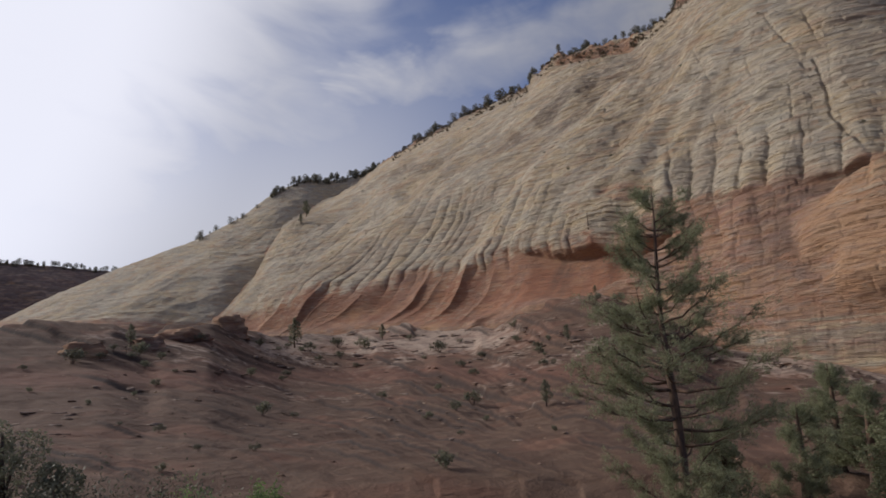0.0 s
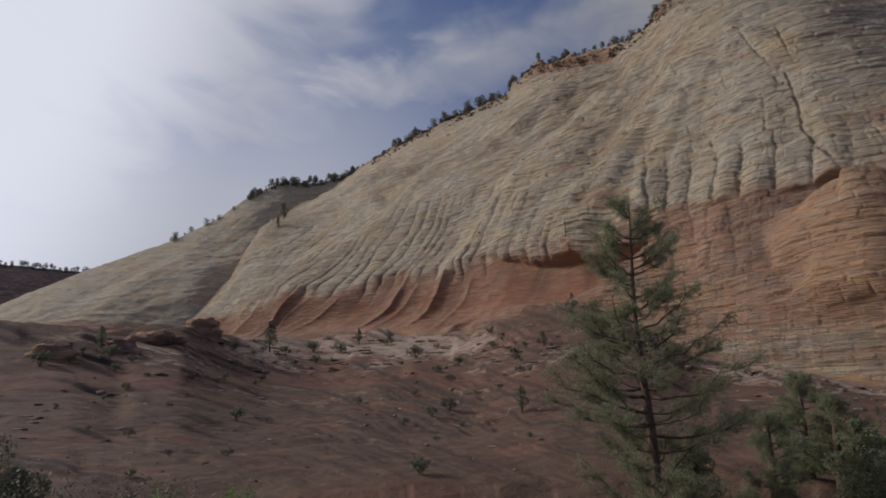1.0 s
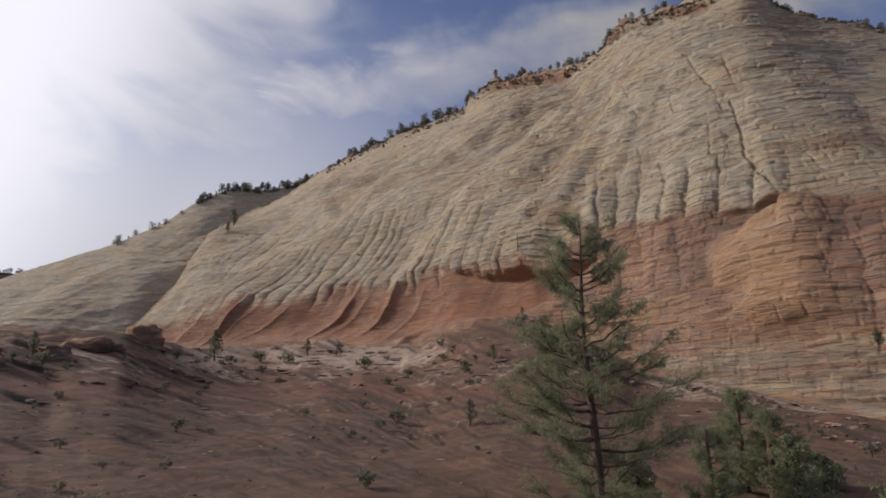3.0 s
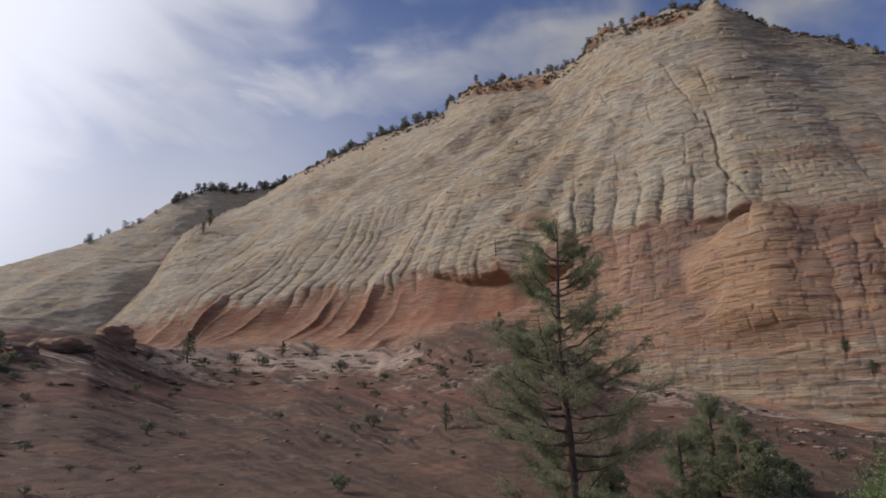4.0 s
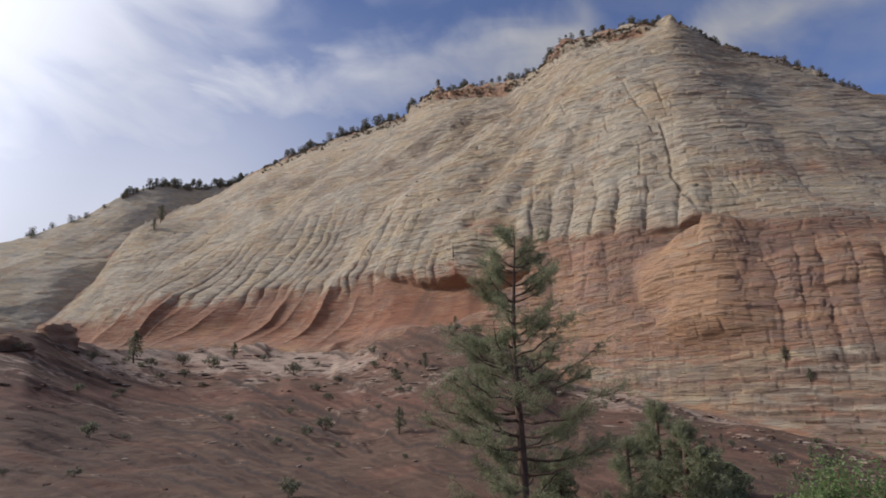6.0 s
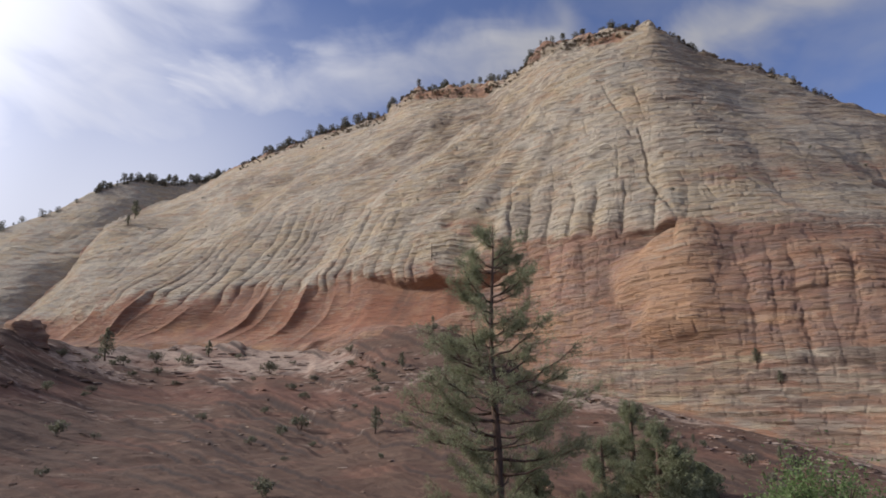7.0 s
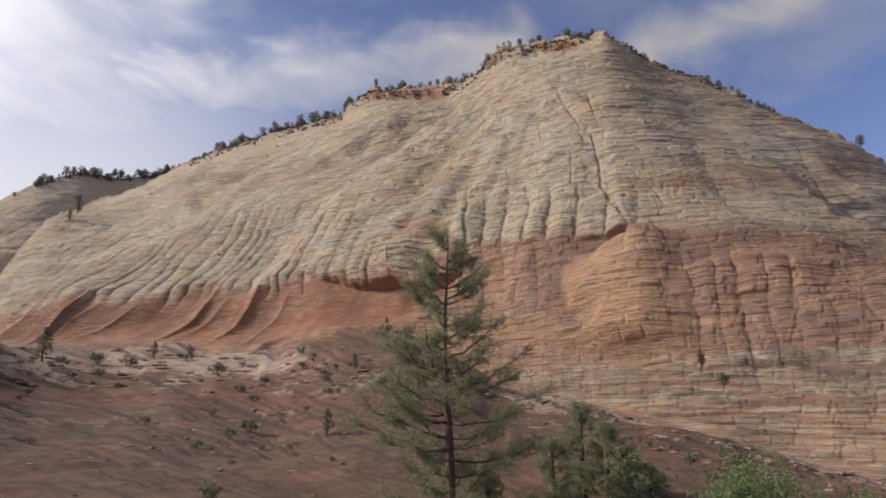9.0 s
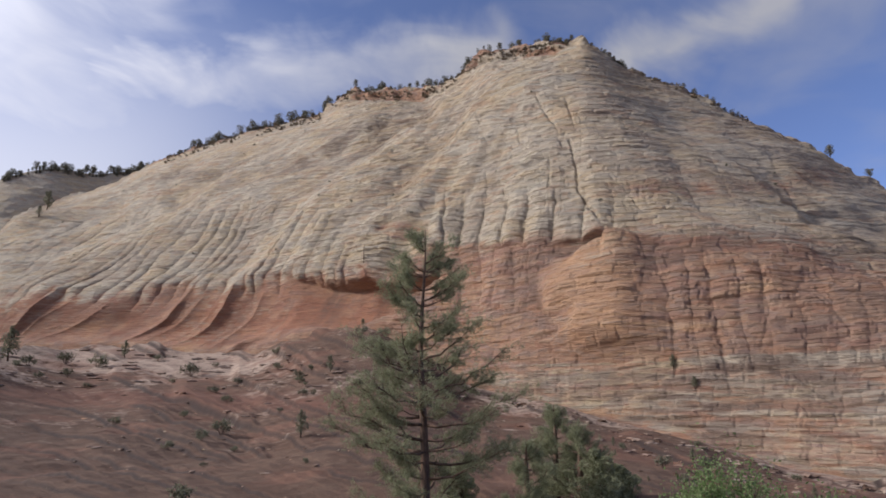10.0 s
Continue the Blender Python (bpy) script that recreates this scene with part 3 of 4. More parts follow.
    d += 1.0 * (swell(t) - 0.5) * smooth(a, 21, 22) * (1 - smooth(a, 29.5, 31)) * smooth(rise, 7.5, 9.5) * (1 - smooth(over, -0.5, 0.0))
    t, bay = bays(PILLARS, a + 0.25 * fbm(x / 14, y / 14, zz / 7, 2, 100) + 0.05 * (rise - 8))
    wall = smooth(a, 38.5, 40.5) * smooth(rise, 1.0, 4.0) * (1 - smooth(over, -3.4, -1.2))
    d += 0.6 * (swell(t) - 0.6) * wall * smooth(fbm(x / 20, y / 20, zz / 9, 2, 104), -0.4, 0.3) + 0.3 * lattice(bay.astype(np.int64), whole(level / 5.0), 0 * bay, 8) * wall
    d -= 3.0 * smooth(a, 52.5, 54.5) * smooth(over, 1.6, 2.0) * (1 - smooth(over, 2.6, 3.4))
    d -= hole
    d += 0.22 * fbm(x / 7.0, y / 7.0, zz / 1.2, 3, 101) * body * (1 - 0.3 * west)
    # broken cap rock along the crest
    cap = smooth(s, 0.955, 0.985) * (1 - smooth(s, 1.05, 1.2))
    ledge = np.maximum(smooth(a, 11.5, 13) * (1 - smooth(a, 20, 22)), smooth(a, 23.5, 25.5) * (1 - smooth(a, 33, 34.5)))
    d += 3.4 * ledge * smooth(s + 0.006 * fbm(x / 8, y / 8, 0 * x, 2, 112), 0.950, 0.957) * (1 - smooth(s, 1.0, 1.1))
    d += cap * 1.8 * fbm(x / 9, y / 9, zz / 9, 3, 113)
    p = p + normal * d[..., None]
    p[..., 2] += 1.6 * smooth(s, 0.97, 1.0) * (1 - smooth(s, 1.0, 1.4)) * fbm(x / 7, y / 7, 0 * zz, 3, 115)
    pale = 0.06 + 0.94 * smooth(over + 1.6 * ribs + 0.6 * left * fbm(u * 1.1, zz / 30, 0 * x, 2, 152) + 0.5 * fbm(x / 18, y / 18, zz / 5, 3, 151), -1.1 - 0.7 * left - 2.2 * smooth(a, 37, 44), 1.2 + 0.5 * left + 1.6 * smooth(a, 37, 44))
    pale += 0.22 * smooth(fbm(x / 40, y / 40, zz / 12, 3, 153), 0.0, 0.5) * (1 - pale)
    # buttress face coloured lighter orange where it catches the sun
    tan = smooth(a - flank + 0.6 * fbm(x / 6, y / 6, zz / 3, 2, 156), -0.6, 2.4) * (1 - smooth(a, 37.0, 41.0)) * stout * (0.75 + 0.25 * smooth(fbm(x / 10, y / 10, zz / 3, 2, 158), -0.3, 0.3))
    pale += 0.15 * (1 - pale) * tan * (0.6 + 0.4 * fbm(x / 12, y / 12, zz / 5, 2, 155))
    swathe = fbm(spin / 2.1, rho / 110, zz / 90, 3, 171)
    pale -= 0.30 * smooth(swathe, 0.05, 0.55) * smooth(over, 0.5, 2.5) * (1 - 0.5 * smooth(a, 24, 32))
    low_pale = smooth(a, 22, 28) * (1 - smooth(rise - 0.9 * smooth(a, 38, 44), 3.0, 3.5)) * smooth(rise - curve(CLIFF_FOOT_RISE, a), 0.2, 1.0)
    pale = np.maximum(pale, low_pale * (0.55 + 0.36 * fbm(x / 22, y / 22, zz / 1.6, 3, 157)))
    pale += 0.5 * smooth(a, 25, 28) * (1 - smooth(a, 42, 45)) * np.exp(-((rise - 3.55) / 0.12) ** 2)
    stripe = smooth(a, 34, 42) * np.exp(-((rise - 18.8 - 0.1 * (45 - a)) / 0.9) ** 2) * 0.45
    rim = smooth(s, 0.925, 0.945) * (1 - smooth(s, 1.1, 1.3)) * ledge * smooth(fbm(x / 16, y / 16, zz / 10, 3, 133), -0.25, 0.35)
    pale = np.clip(pale - rim - stripe - 0.6 * cap * (1 - smooth(a, 33, 35)) * smooth(fbm(x / 20, y / 20, zz / 20, 2, 131), -0.1, 0.3), 0, 1)
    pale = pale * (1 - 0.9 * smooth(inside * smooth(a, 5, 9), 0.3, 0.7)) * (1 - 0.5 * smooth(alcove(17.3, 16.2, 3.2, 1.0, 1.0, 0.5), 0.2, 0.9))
    # right flank's shade put into the colour, with a mauve stain beside the buttress
    east_shade_stain = smooth(a, 29, 43) * (0.26 + 0.40 * smooth(fbm(x / 34, y / 34, zz / 9, 3, 161), -0.35, 0.35)) + 0.55 * smooth(a, 26.5, 27.8) * (1 - smooth(a - flank, -0.8, 0.3)) * smooth(rise, 6, 9) * (1 - smooth(over, -1.0, -0.2))
    grime = 0.30 * smooth(-swathe, 0.05, 0.5) * (1 - smooth(a, 30, 36)) + 0.35 * low_pale * smooth(fbm(x / 15, y / 15, zz / 1.5, 3, 173), -0.2, 0.3)
    # also darker along the joints and in streaks inside the recesses
    varnish = np.clip(0.8 * east_shade_stain + 0.32 * gully_shade * smooth(fbm(x / 14, y / 14, zz / 6, 3, 175), -0.4, 0.2) + grime + 0.2 * crack * body + 0.3 * smooth(hole, 1.0, 3.0) * smooth(fbm(x / 9, y / 9, zz / 30, 2, 141), 0.0, 0.5), 0, 1)
    CRESTS["mesa"] = (a[706], p[700:716])
    FACES["mesa"] = (bearing, np.degrees(np.arctan2(p[:706, :, 2] - EYE, np.hypot(p[:706, :, 0], p[:706, :, 1]))), p[:706])
    # rust red of the scooped bays, deepened to stand in for their shade
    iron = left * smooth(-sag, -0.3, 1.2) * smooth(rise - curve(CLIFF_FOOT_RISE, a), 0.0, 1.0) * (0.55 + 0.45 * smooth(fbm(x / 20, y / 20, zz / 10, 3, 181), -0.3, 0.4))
    iron = np.maximum(iron, 0.6 * smooth(a, 37, 40) * np.exp(-((over + 1.0) / 1.1) ** 2) * smooth(fbm(x / 30, y / 30, zz / 4, 3, 183), -0.4, 0.3))
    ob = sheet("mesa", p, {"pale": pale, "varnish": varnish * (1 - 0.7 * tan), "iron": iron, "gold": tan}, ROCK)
    return tagged(ob, "pale cross-bedded sandstone mesa with red foot and jointed face", "mesa", kind="structure")


mesa = build_mesa()


def build_hill(name, label, bearings, foot_rise, foot_far, crest_rise, crest_far, red_below, mat, rough, rows=160, step=0.25):
    bearing = np.arange(bearings[0], bearings[1], step)
    climb = np.concatenate([np.linspace(-0.1, 0, 4)[:-1], np.linspace(0, 1, rows), np.linspace(1, 2, 20)[1:]])
    a, s = np.meshgrid(bearing, climb)
    up = np.clip(s, 0, 1)
    foot_d, crest_d = curve(foot_far, a), curve(crest_far, a)
    foot = foot_d * np.tan(np.radians(curve(foot_rise, a))) + EYE
    crest = crest_d * np.tan(np.radians(curve(crest_rise, a))) + EYE
    far = foot_d + (crest_d - foot_d) * (0.55 * up + 0.45 * up * up) + 160 * np.clip(s - 1, 0, 1) ** 1.3
    z = foot + (crest - foot) * up - 90 * np.clip(s - 1, 0, 1) ** 1.6 + np.minimum(s, 0) * 80
    rad = np.radians(a)
    p = np.stack([far * np.sin(rad), far * np.cos(rad), z], -1)
    normal = normals_of(p)
    if normal[rows // 2, len(bearing) // 2, 1] > 0:
        normal = -normal
    x, y, zz = p[..., 0], p[..., 1], p[..., 2]
    rise = np.degrees(np.arctan2(zz - EYE, far))
    fade = 1 - 0.8 * smooth(s, 0.7, 1.0)
    d = rough * 6 * fbm(x / 70, y / 70, zz / 50, 4, 211) * smooth(s, 0, 0.1) * fade
    level = zz + 4 * fbm(x / 80, y / 80, zz / 30, 3, 221)
    for thick, size, seed in ((7.0, 0.9, 1), (3.0, 0.6, 2)):
        t = level / thick - np.floor(level / thick)
        d += rough * size * ((1 - t) ** 2 - 0.3) * (0.5 + 0.5 * fbm(x / 30, y / 30, np.floor(level / thick), 2, 231 + seed))
    d += rough * 0.5 * fbm(x / 5, y / 5, zz / 3, 3, 241)
    p = p + normal * d[..., None]
    pale = smooth(rise, red_below - 0.8, red_below + 0.8)
    varnish = 0.05 * smooth(fbm(x / 25, y / 25, zz / 12, 3, 251), 0.1, 0.6)
    CRESTS[name] = (a[0], p[rows - 4:rows + 6])
    ob = sheet(name, p, {"pale": pale, "varnish": varnish}, mat)
    return tagged(ob, label, "hill", kind="structure")


SHOULDER_CREST = [(-60, -3), (-45, 2.0), (-36.5, 5.2), (-33, 7.4), (-28.6, 9.8), (-25.3, 11.4), (-21.8, 12.9), (-18.0, 15.1), (-15.6, 17.1), (-13.9, 18.0), (-12.3, 18.6), (-9.7, 18.5), (-7.8, 19.0), (-4.8, 20.0), (2, 22)]
SHOULDER_FAR = [(-60, 760), (-45, 740), (-36, 700), (-25, 660), (-13, 640), (2, 640)]
shoulder = build_hill("shoulder_hill", "smooth grey sandstone hill behind the mesa with trees on top", (-60, 2),
                      [(-60, -5), (-45, -1), (-36, 2.8), (-25, 3.2), (2, 4)], [(-60, 560), (-36, 520), (-20, 500), (-8, 570), (2, 600)],
                      SHOULDER_CREST, SHOULDER_FAR, 5.9, ROCK, 0.8)
far_mesa = build_hill("far_mesa", "distant dark flat-topped mesa with a wooded rim", (-75, -18),
                      [(-75, 2), (-18, 2)], [(-75, 800), (-18, 800)],
                      [(-75, 10), (-50, 10.6), (-37, 10.2), (-33, 10.2), (-29, 10.1), (-18, 9)], [(-75, 930), (-18, 930)], 12.0, FAR_ROCK, 2.0, 120, 0.2)

# ---- ground: one sheet from the road shoulder to the horizon ----
GROUND_RISE = [(-180, 0.0), (-90, 0.5), (-60, 4.0), (-36, 5.4), (-28, 5.5), (-25, 4.7), (-23.5, 5.3), (-20.5, 5.7), (-18, 5.1), (-13.6, 4.4), (-7, 4.8), (0, 4.6), (4, 4.4), (7, 5.4), (10, 6.5), (15, 6.9),
               (19, 4.8), (23, 1.9), (26, 0.7), (32, -0.4), (41, -2.8), (49, -5.0), (55, -6.0), (70, -7.0), (90, -7.0), (120, -3.0), (180, 0.0)]
GROUND_FAR = [(-180, 200), (-90, 170), (-60, 180), (-36, 190), (-29, 196), (-24, 212), (-20, 240), (-14, 305), (-9, 352), (0, 316), (10, 263), (20, 222), (30, 193), (42, 171), (50, 161), (60, 154), (75, 150), (90, 150), (180, 200)]


def ground_height(a, r, edges=False):
    """The height of the land at a bearing (degrees) and distance (metres) from the viewpoint."""
    a, r = np.broadcast_arrays(np.asarray(a, float), np.asarray(r, float))
    top, far = curve(GROUND_RISE, a), curve(GROUND_FAR, a)
    t = np.clip((r - 40) / (far - 40), 0, 1)
    slope = -8.8 + (top + 8.8) * t ** 0.6
    z = r * np.tan(np.radians(slope)) + EYE
    beyond = np.clip(r - far, 0, None)
    z_top = far * np.tan(np.radians(top)) + EYE
    z = np.where(r > far, z_top - 6 * smooth(beyond, 0, 70), z)
    z = np.where(r > 700, z * (1 - smooth(r, 700, 1500)), z)
    near = -6.6 * smooth(r, 6.5, 27)
    at_forty = 40 * np.tan(np.radians(-8.8)) + EYE
    near = near + (at_forty + 6.6) * smooth(r, 30, 40)
    z = np.where(r < 40, near, z)
    rad = np.radians(a)
    x, y = r * np.sin(rad), r * np.cos(rad)
    mask = smooth(r, 8, 40) * (1 - smooth(r, 500, 900))
    z = z + mask * (0.9 * fbm(x / 28, y / 28, 0 * x, 3, 301) + 0.25 * fbm(x / 5, y / 5, 0 * x, 3, 311))
    # bedding steps that dip to the right
    steps, lines = ledges(a, slope, x, y)
    steps = steps * np.clip(r / 110, 0.4, 2.5)
    worn = 1 - 0.5 * smooth(a, -27, -23) * (1 - smooth(a, -13, -8))
    steps, lines = steps * worn, lines * worn
    z = z + mask * smooth(r, 30, 45) * steps
    return (z, lines) if edges else z


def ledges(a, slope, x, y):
    """Height of the broken ledges over the even slope, and where the painted shade of their undercut edges runs."""
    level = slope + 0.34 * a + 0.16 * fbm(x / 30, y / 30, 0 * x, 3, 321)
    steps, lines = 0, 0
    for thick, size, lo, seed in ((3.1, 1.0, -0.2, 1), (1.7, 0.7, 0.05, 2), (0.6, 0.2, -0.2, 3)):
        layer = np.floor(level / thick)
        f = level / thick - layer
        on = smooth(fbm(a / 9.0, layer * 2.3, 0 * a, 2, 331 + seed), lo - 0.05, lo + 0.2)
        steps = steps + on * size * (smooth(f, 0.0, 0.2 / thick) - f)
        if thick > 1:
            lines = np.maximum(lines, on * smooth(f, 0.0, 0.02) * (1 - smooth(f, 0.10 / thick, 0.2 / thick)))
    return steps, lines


def build_ground():
    bearing = np.concatenate([np.arange(-180, -42, 3.0), np.arange(-42, 64, 0.125), np.arange(64, 180, 3.0)])
    reach = np.concatenate([[0.0], np.linspace(0.6, 34, 30), np.geomspace(35, 480, 410), np.geomspace(490, 4700, 34)])
    a, r = np.meshgrid(bearing, reach)
    z, lines = ground_height(a, r, True)
    rad = np.radians(a)
    x, y = r * np.sin(rad), r * np.cos(rad)
    p = np.stack([x, y, z], -1)
    t = np.clip((r - 40) / (curve(GROUND_FAR, a) - 40), 0, 1)
    bench = smooth(a, -20, -13) * (1 - smooth(a, 3, 10)) * smooth(t, 0.62, 0.85)
    right = smooth(a, 20, 27) * smooth(t, 0.80, 0.95)
    pale = np.clip(0.12 + 0.48 * bench + 0.3 * right + 0.25 * fbm(x / 17, y / 17, 0 * x, 3, 351) - 0.2 * (1 - smooth(r, 60, 130)) + 0.14 * smooth(t, 0.3, 0.6), 0, 1)
    seen = np.degrees(np.arctan2(z - EYE, np.maximum(r, 1.0)))
    # a redder stratum crosses the slope
    iron = np.exp(-((seen - 0.7 + 0.03 * a + 0.35 * fbm(x / 40, y / 40, 0 * x, 2, 353)) / 0.75) ** 2) * (1 - smooth(a, 16, 24)) * smooth(r, 50, 80)
    # dark shade lines painted along the ledge edges
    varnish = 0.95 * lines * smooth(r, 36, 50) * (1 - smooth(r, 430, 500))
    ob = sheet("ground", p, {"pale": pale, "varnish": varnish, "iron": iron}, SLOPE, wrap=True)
    return tagged(ob, "red sandy slope with thin broken sandstone ledges", "ground", kind="structure")


ground = build_ground()


def spot(bearing, far, lift=0.0):
    """A place on the ground at a bearing and distance."""
    b = radians(bearing)
    return Vector((far * math.sin(b), far * math.cos(b), float(ground_height(bearing, far)) + lift))


# ---- plants ----
def mesh_of(name, verts, faces, mat, shade=False):
    mesh = bpy.data.meshes.new(name)
    mesh.from_pydata([tuple(v) for v in verts], [], [tuple(f) for f in faces])
    if shade:
        mesh.polygons.foreach_set("use_smooth", np.ones(len(mesh.polygons), bool))
    mesh.materials.append(mat)
    mesh.update()
    return mesh


def part(name, mesh, parent, label=""):
    ob = new(name, mesh)
    ob.parent = parent
    return tagged(ob, label)


def tube(path, radii, sides=7):
    """Vertices and faces of a tapered, bent stem along a path."""
    path = [Vector(q) for q in path]
    verts, faces = [], []
    for i, q in enumerate(path):
        ahead = (path[min(i + 1, len(path) - 1)] - path[max(i - 1, 0)]).normalized()
        side = ahead.cross(Vector((0.31, 0.87, 0.38))).normalized()
        other = ahead.cross(side)
        for k in range(sides):
            t = 2 * math.pi * k / sides
            verts.append(q + (side * math.cos(t) + other * math.sin(t)) * radii[i])
    for i in range(len(path) - 1):
        for k in range(sides):
            m = (k + 1) % sides
            faces.append((i * sides + k, i * sides + m, (i + 1) * sides + m, (i + 1) * sides + k))
    faces.append(tuple(range(sides - 1, -1, -1)))
    faces.append(tuple((len(path) - 1) * sides + k for k in range(sides)))
    return verts, faces


def needles(rng, centres, ways, count, length, width):
    """Bursts of thin needles round twig ends."""
    n = len(centres) * count
    c = np.repeat(np.asarray(centres), count, 0)
    w = np.repeat(np.asarray(ways), count, 0)
    d = rng.normal(size=(n, 3)) * 0.75 + w * 0.9
    d /= np.linalg.norm(d, axis=1, keepdims=True)
    side = np.cross(d, rng.normal(size=(n, 3)))
    side /= np.linalg.norm(side, axis=1, keepdims=True)
    size = length * rng.uniform(0.7, 1.2, (n, 1))
    start = c + rng.normal(size=(n, 3)) * length * 0.35
    verts = np.stack([start - side * width, start + side * width, start + d * size], 1).reshape(-1, 3)
    return verts, np.arange(n * 3).reshape(-1, 3)


def leaves(rng, centres, size, flat=0.3):
    """Small folded leaf sprays, each a kite of its own turn."""
    n = len(centres)
    a = rng.normal(size=(n, 3)) * (1, 1, 1 - flat)
    a /= np.linalg.norm(a, axis=1, keepdims=True)
    b = np.cross(a, rng.normal(size=(n, 3)))
    b /= np.linalg.norm(b, axis=1, keepdims=True)
    s = size * rng.uniform(0.6, 1.3, (n, 1))
    c = np.asarray(centres)
    verts = np.stack([c - a * s, c + b * s * 0.45, c + a * s, c - b * s * 0.45], 1).reshape(-1, 3)
    return verts, np.arange(n * 4).reshape(-1, 4)


def ponderosa(name, height, seed, label, whorls, crown_from, profile, detail=1.0):
    """A pine with a straight tapered trunk, upswept limbs in loose layers and tufts of long needles."""
    rng = np.random.default_rng(seed)
    thing = new(name)
    bend = lambda z: Vector((0.10 * math.sin(z * 0.45), 0.08 * math.sin(z * 0.6 + 1), z))
    levels = np.linspace(0, height, 16)
    verts, faces = tube([bend(z) for z in levels], [0.012 + 0.27 * (1 - z / height) ** 0.85 + (0.07 if z == 0 else 0) for z in levels], 10)
    part("trunk", mesh_of("trunk", verts, faces, BARK, True), thing)
    tips, ways = [], []
    for w in range(whorls):
        t = (w + rng.uniform(-0.25, 0.25)) / whorls
        z0 = crown_from + (height * 0.985 - crown_from) * np.clip(t, 0, 1) ** 0.85
        reach0 = profile(z0 / height)
        for k in range(rng.integers(3, 6) if z0 < height * 0.9 else 3):
            turn = rng.uniform(0, 2 * math.pi)
            reach = reach0 * rng.choice([rng.uniform(0.85, 1.12), rng.uniform(0.45, 0.8)])
            lift = rng.uniform(-0.1, 0.3) + 0.5 * (z0 / height) ** 3
            out = Vector((math.cos(turn), math.sin(turn), 0))
            path, radii = [], []
            base = bend(z0)
            for i in range(7):
                f = i / 6
                sway = Vector((rng.normal(), rng.normal(), rng.normal())) * 0.05 * reach * f
                path.append(base + out * reach * f + Vector((0, 0, reach * (lift * f + 0.22 * f * f - 0.25 * f * (1 - f)))) + sway)
                radii.append((0.012 + 0.018 * reach) * (1 - 0.85 * f))
            verts, faces = tube(path, radii, 5)
            # twigs that fan from the outer part of the limb
            for j in range(int((9 + 6 * reach) * detail * (1.45 - 0.7 * z0 / height))):
                f = rng.uniform(0.32, 1.0) ** 0.75
                q = path[min(int(f * 6), 5)].lerp(path[min(int(f * 6) + 1, 6)], f * 6 - int(f * 6))
                yaw = rng.uniform(-1.1, 1.1)
                away = Matrix.Rotation(yaw, 3, "Z") @ out
                twig = away * reach * rng.uniform(0.10, 0.34) + Vector((0, 0, reach * rng.uniform(-0.02, 0.16)))
                v2, f2 = tube([q, q + twig * 0.55, q + twig], [0.011, 0.008, 0.004], 3)
                off = len(verts)
                verts += v2
                faces += [tuple(i + off for i in face) for face in f2]
                for g in (0.45, 0.75, 1.0):
                    tips.append(np.array(q + twig * g) + rng.normal(size=3) * 0.10)
                    d = np.array(twig.normalized()) + (0, 0, 0.35)
                    ways.append(d / np.linalg.norm(d))
            part("limb", mesh_of("limb", verts, faces, BARK, True), thing)
    verts, faces = needles(rng, tips, ways, 12, 0.2, 0.014)
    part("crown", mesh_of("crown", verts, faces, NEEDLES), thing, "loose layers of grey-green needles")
    return tagged(thing, label, "tree")


def small_tree(name, height, spread, seed, label, mat, sprays=700, leaf=0.11, bare=0.18, lobes=9, taper=0.75):
    """A pinyon or juniper: a short forked trunk and a ragged crown of many small sprays in lobes."""
    rng = np.random.default_rng(seed)
    thing = new(name)
    verts, faces = tube([(0, 0, -0.3), (0.04 * height, 0, height * 0.3), (0.01 * height, 0.03 * height, height * 0.62), (0, 0, height * 0.92)],
                        [0.035 * height ** 0.9, 0.026 * height ** 0.9, 0.016 * height ** 0.9, 0.006 * height], 7)
    centres = []
    for k in range(lobes):
        t = (k + 0.5) / lobes
        z = height * (bare + (0.93 - bare) * t)
        wide = spread * (1 - taper * t ** 1.6) * (0.55 + 0.45 * min(1, t * 3))
        turn = k * 2.4 + rng.uniform(-0.5, 0.5)
        reach = wide * rng.uniform(0.25, 0.75)
        mid = np.array((math.cos(turn) * reach, math.sin(turn) * reach, z))
        v2, f2 = tube([(0.02 * height, 0, z * 0.75), tuple(mid * (0.5, 0.5, 0.92)), tuple(mid)], [0.011 * height, 0.007 * height, 0.003 * height], 4)
        off = len(verts)
        verts += v2
        faces += [tuple(i + off for i in face) for face in f2]
        n = sprays // lobes
        q = rng.normal(size=(n, 3))
        q /= np.linalg.norm(q, axis=1, keepdims=True)
        q *= rng.uniform(0.45, 1.05, (n, 1)) ** 0.6
        centres.append(mid + q * (wide * 0.62, wide * 0.62, height * 0.9 / lobes + wide * 0.22))
    part("trunk", mesh_of("trunk", verts, faces, BARK, True), thing)
    verts, faces = leaves(rng, np.concatenate(centres), leaf)
    part("crown", mesh_of("crown", verts, faces, mat), thing)
    return tagged(thing, label, "tree")


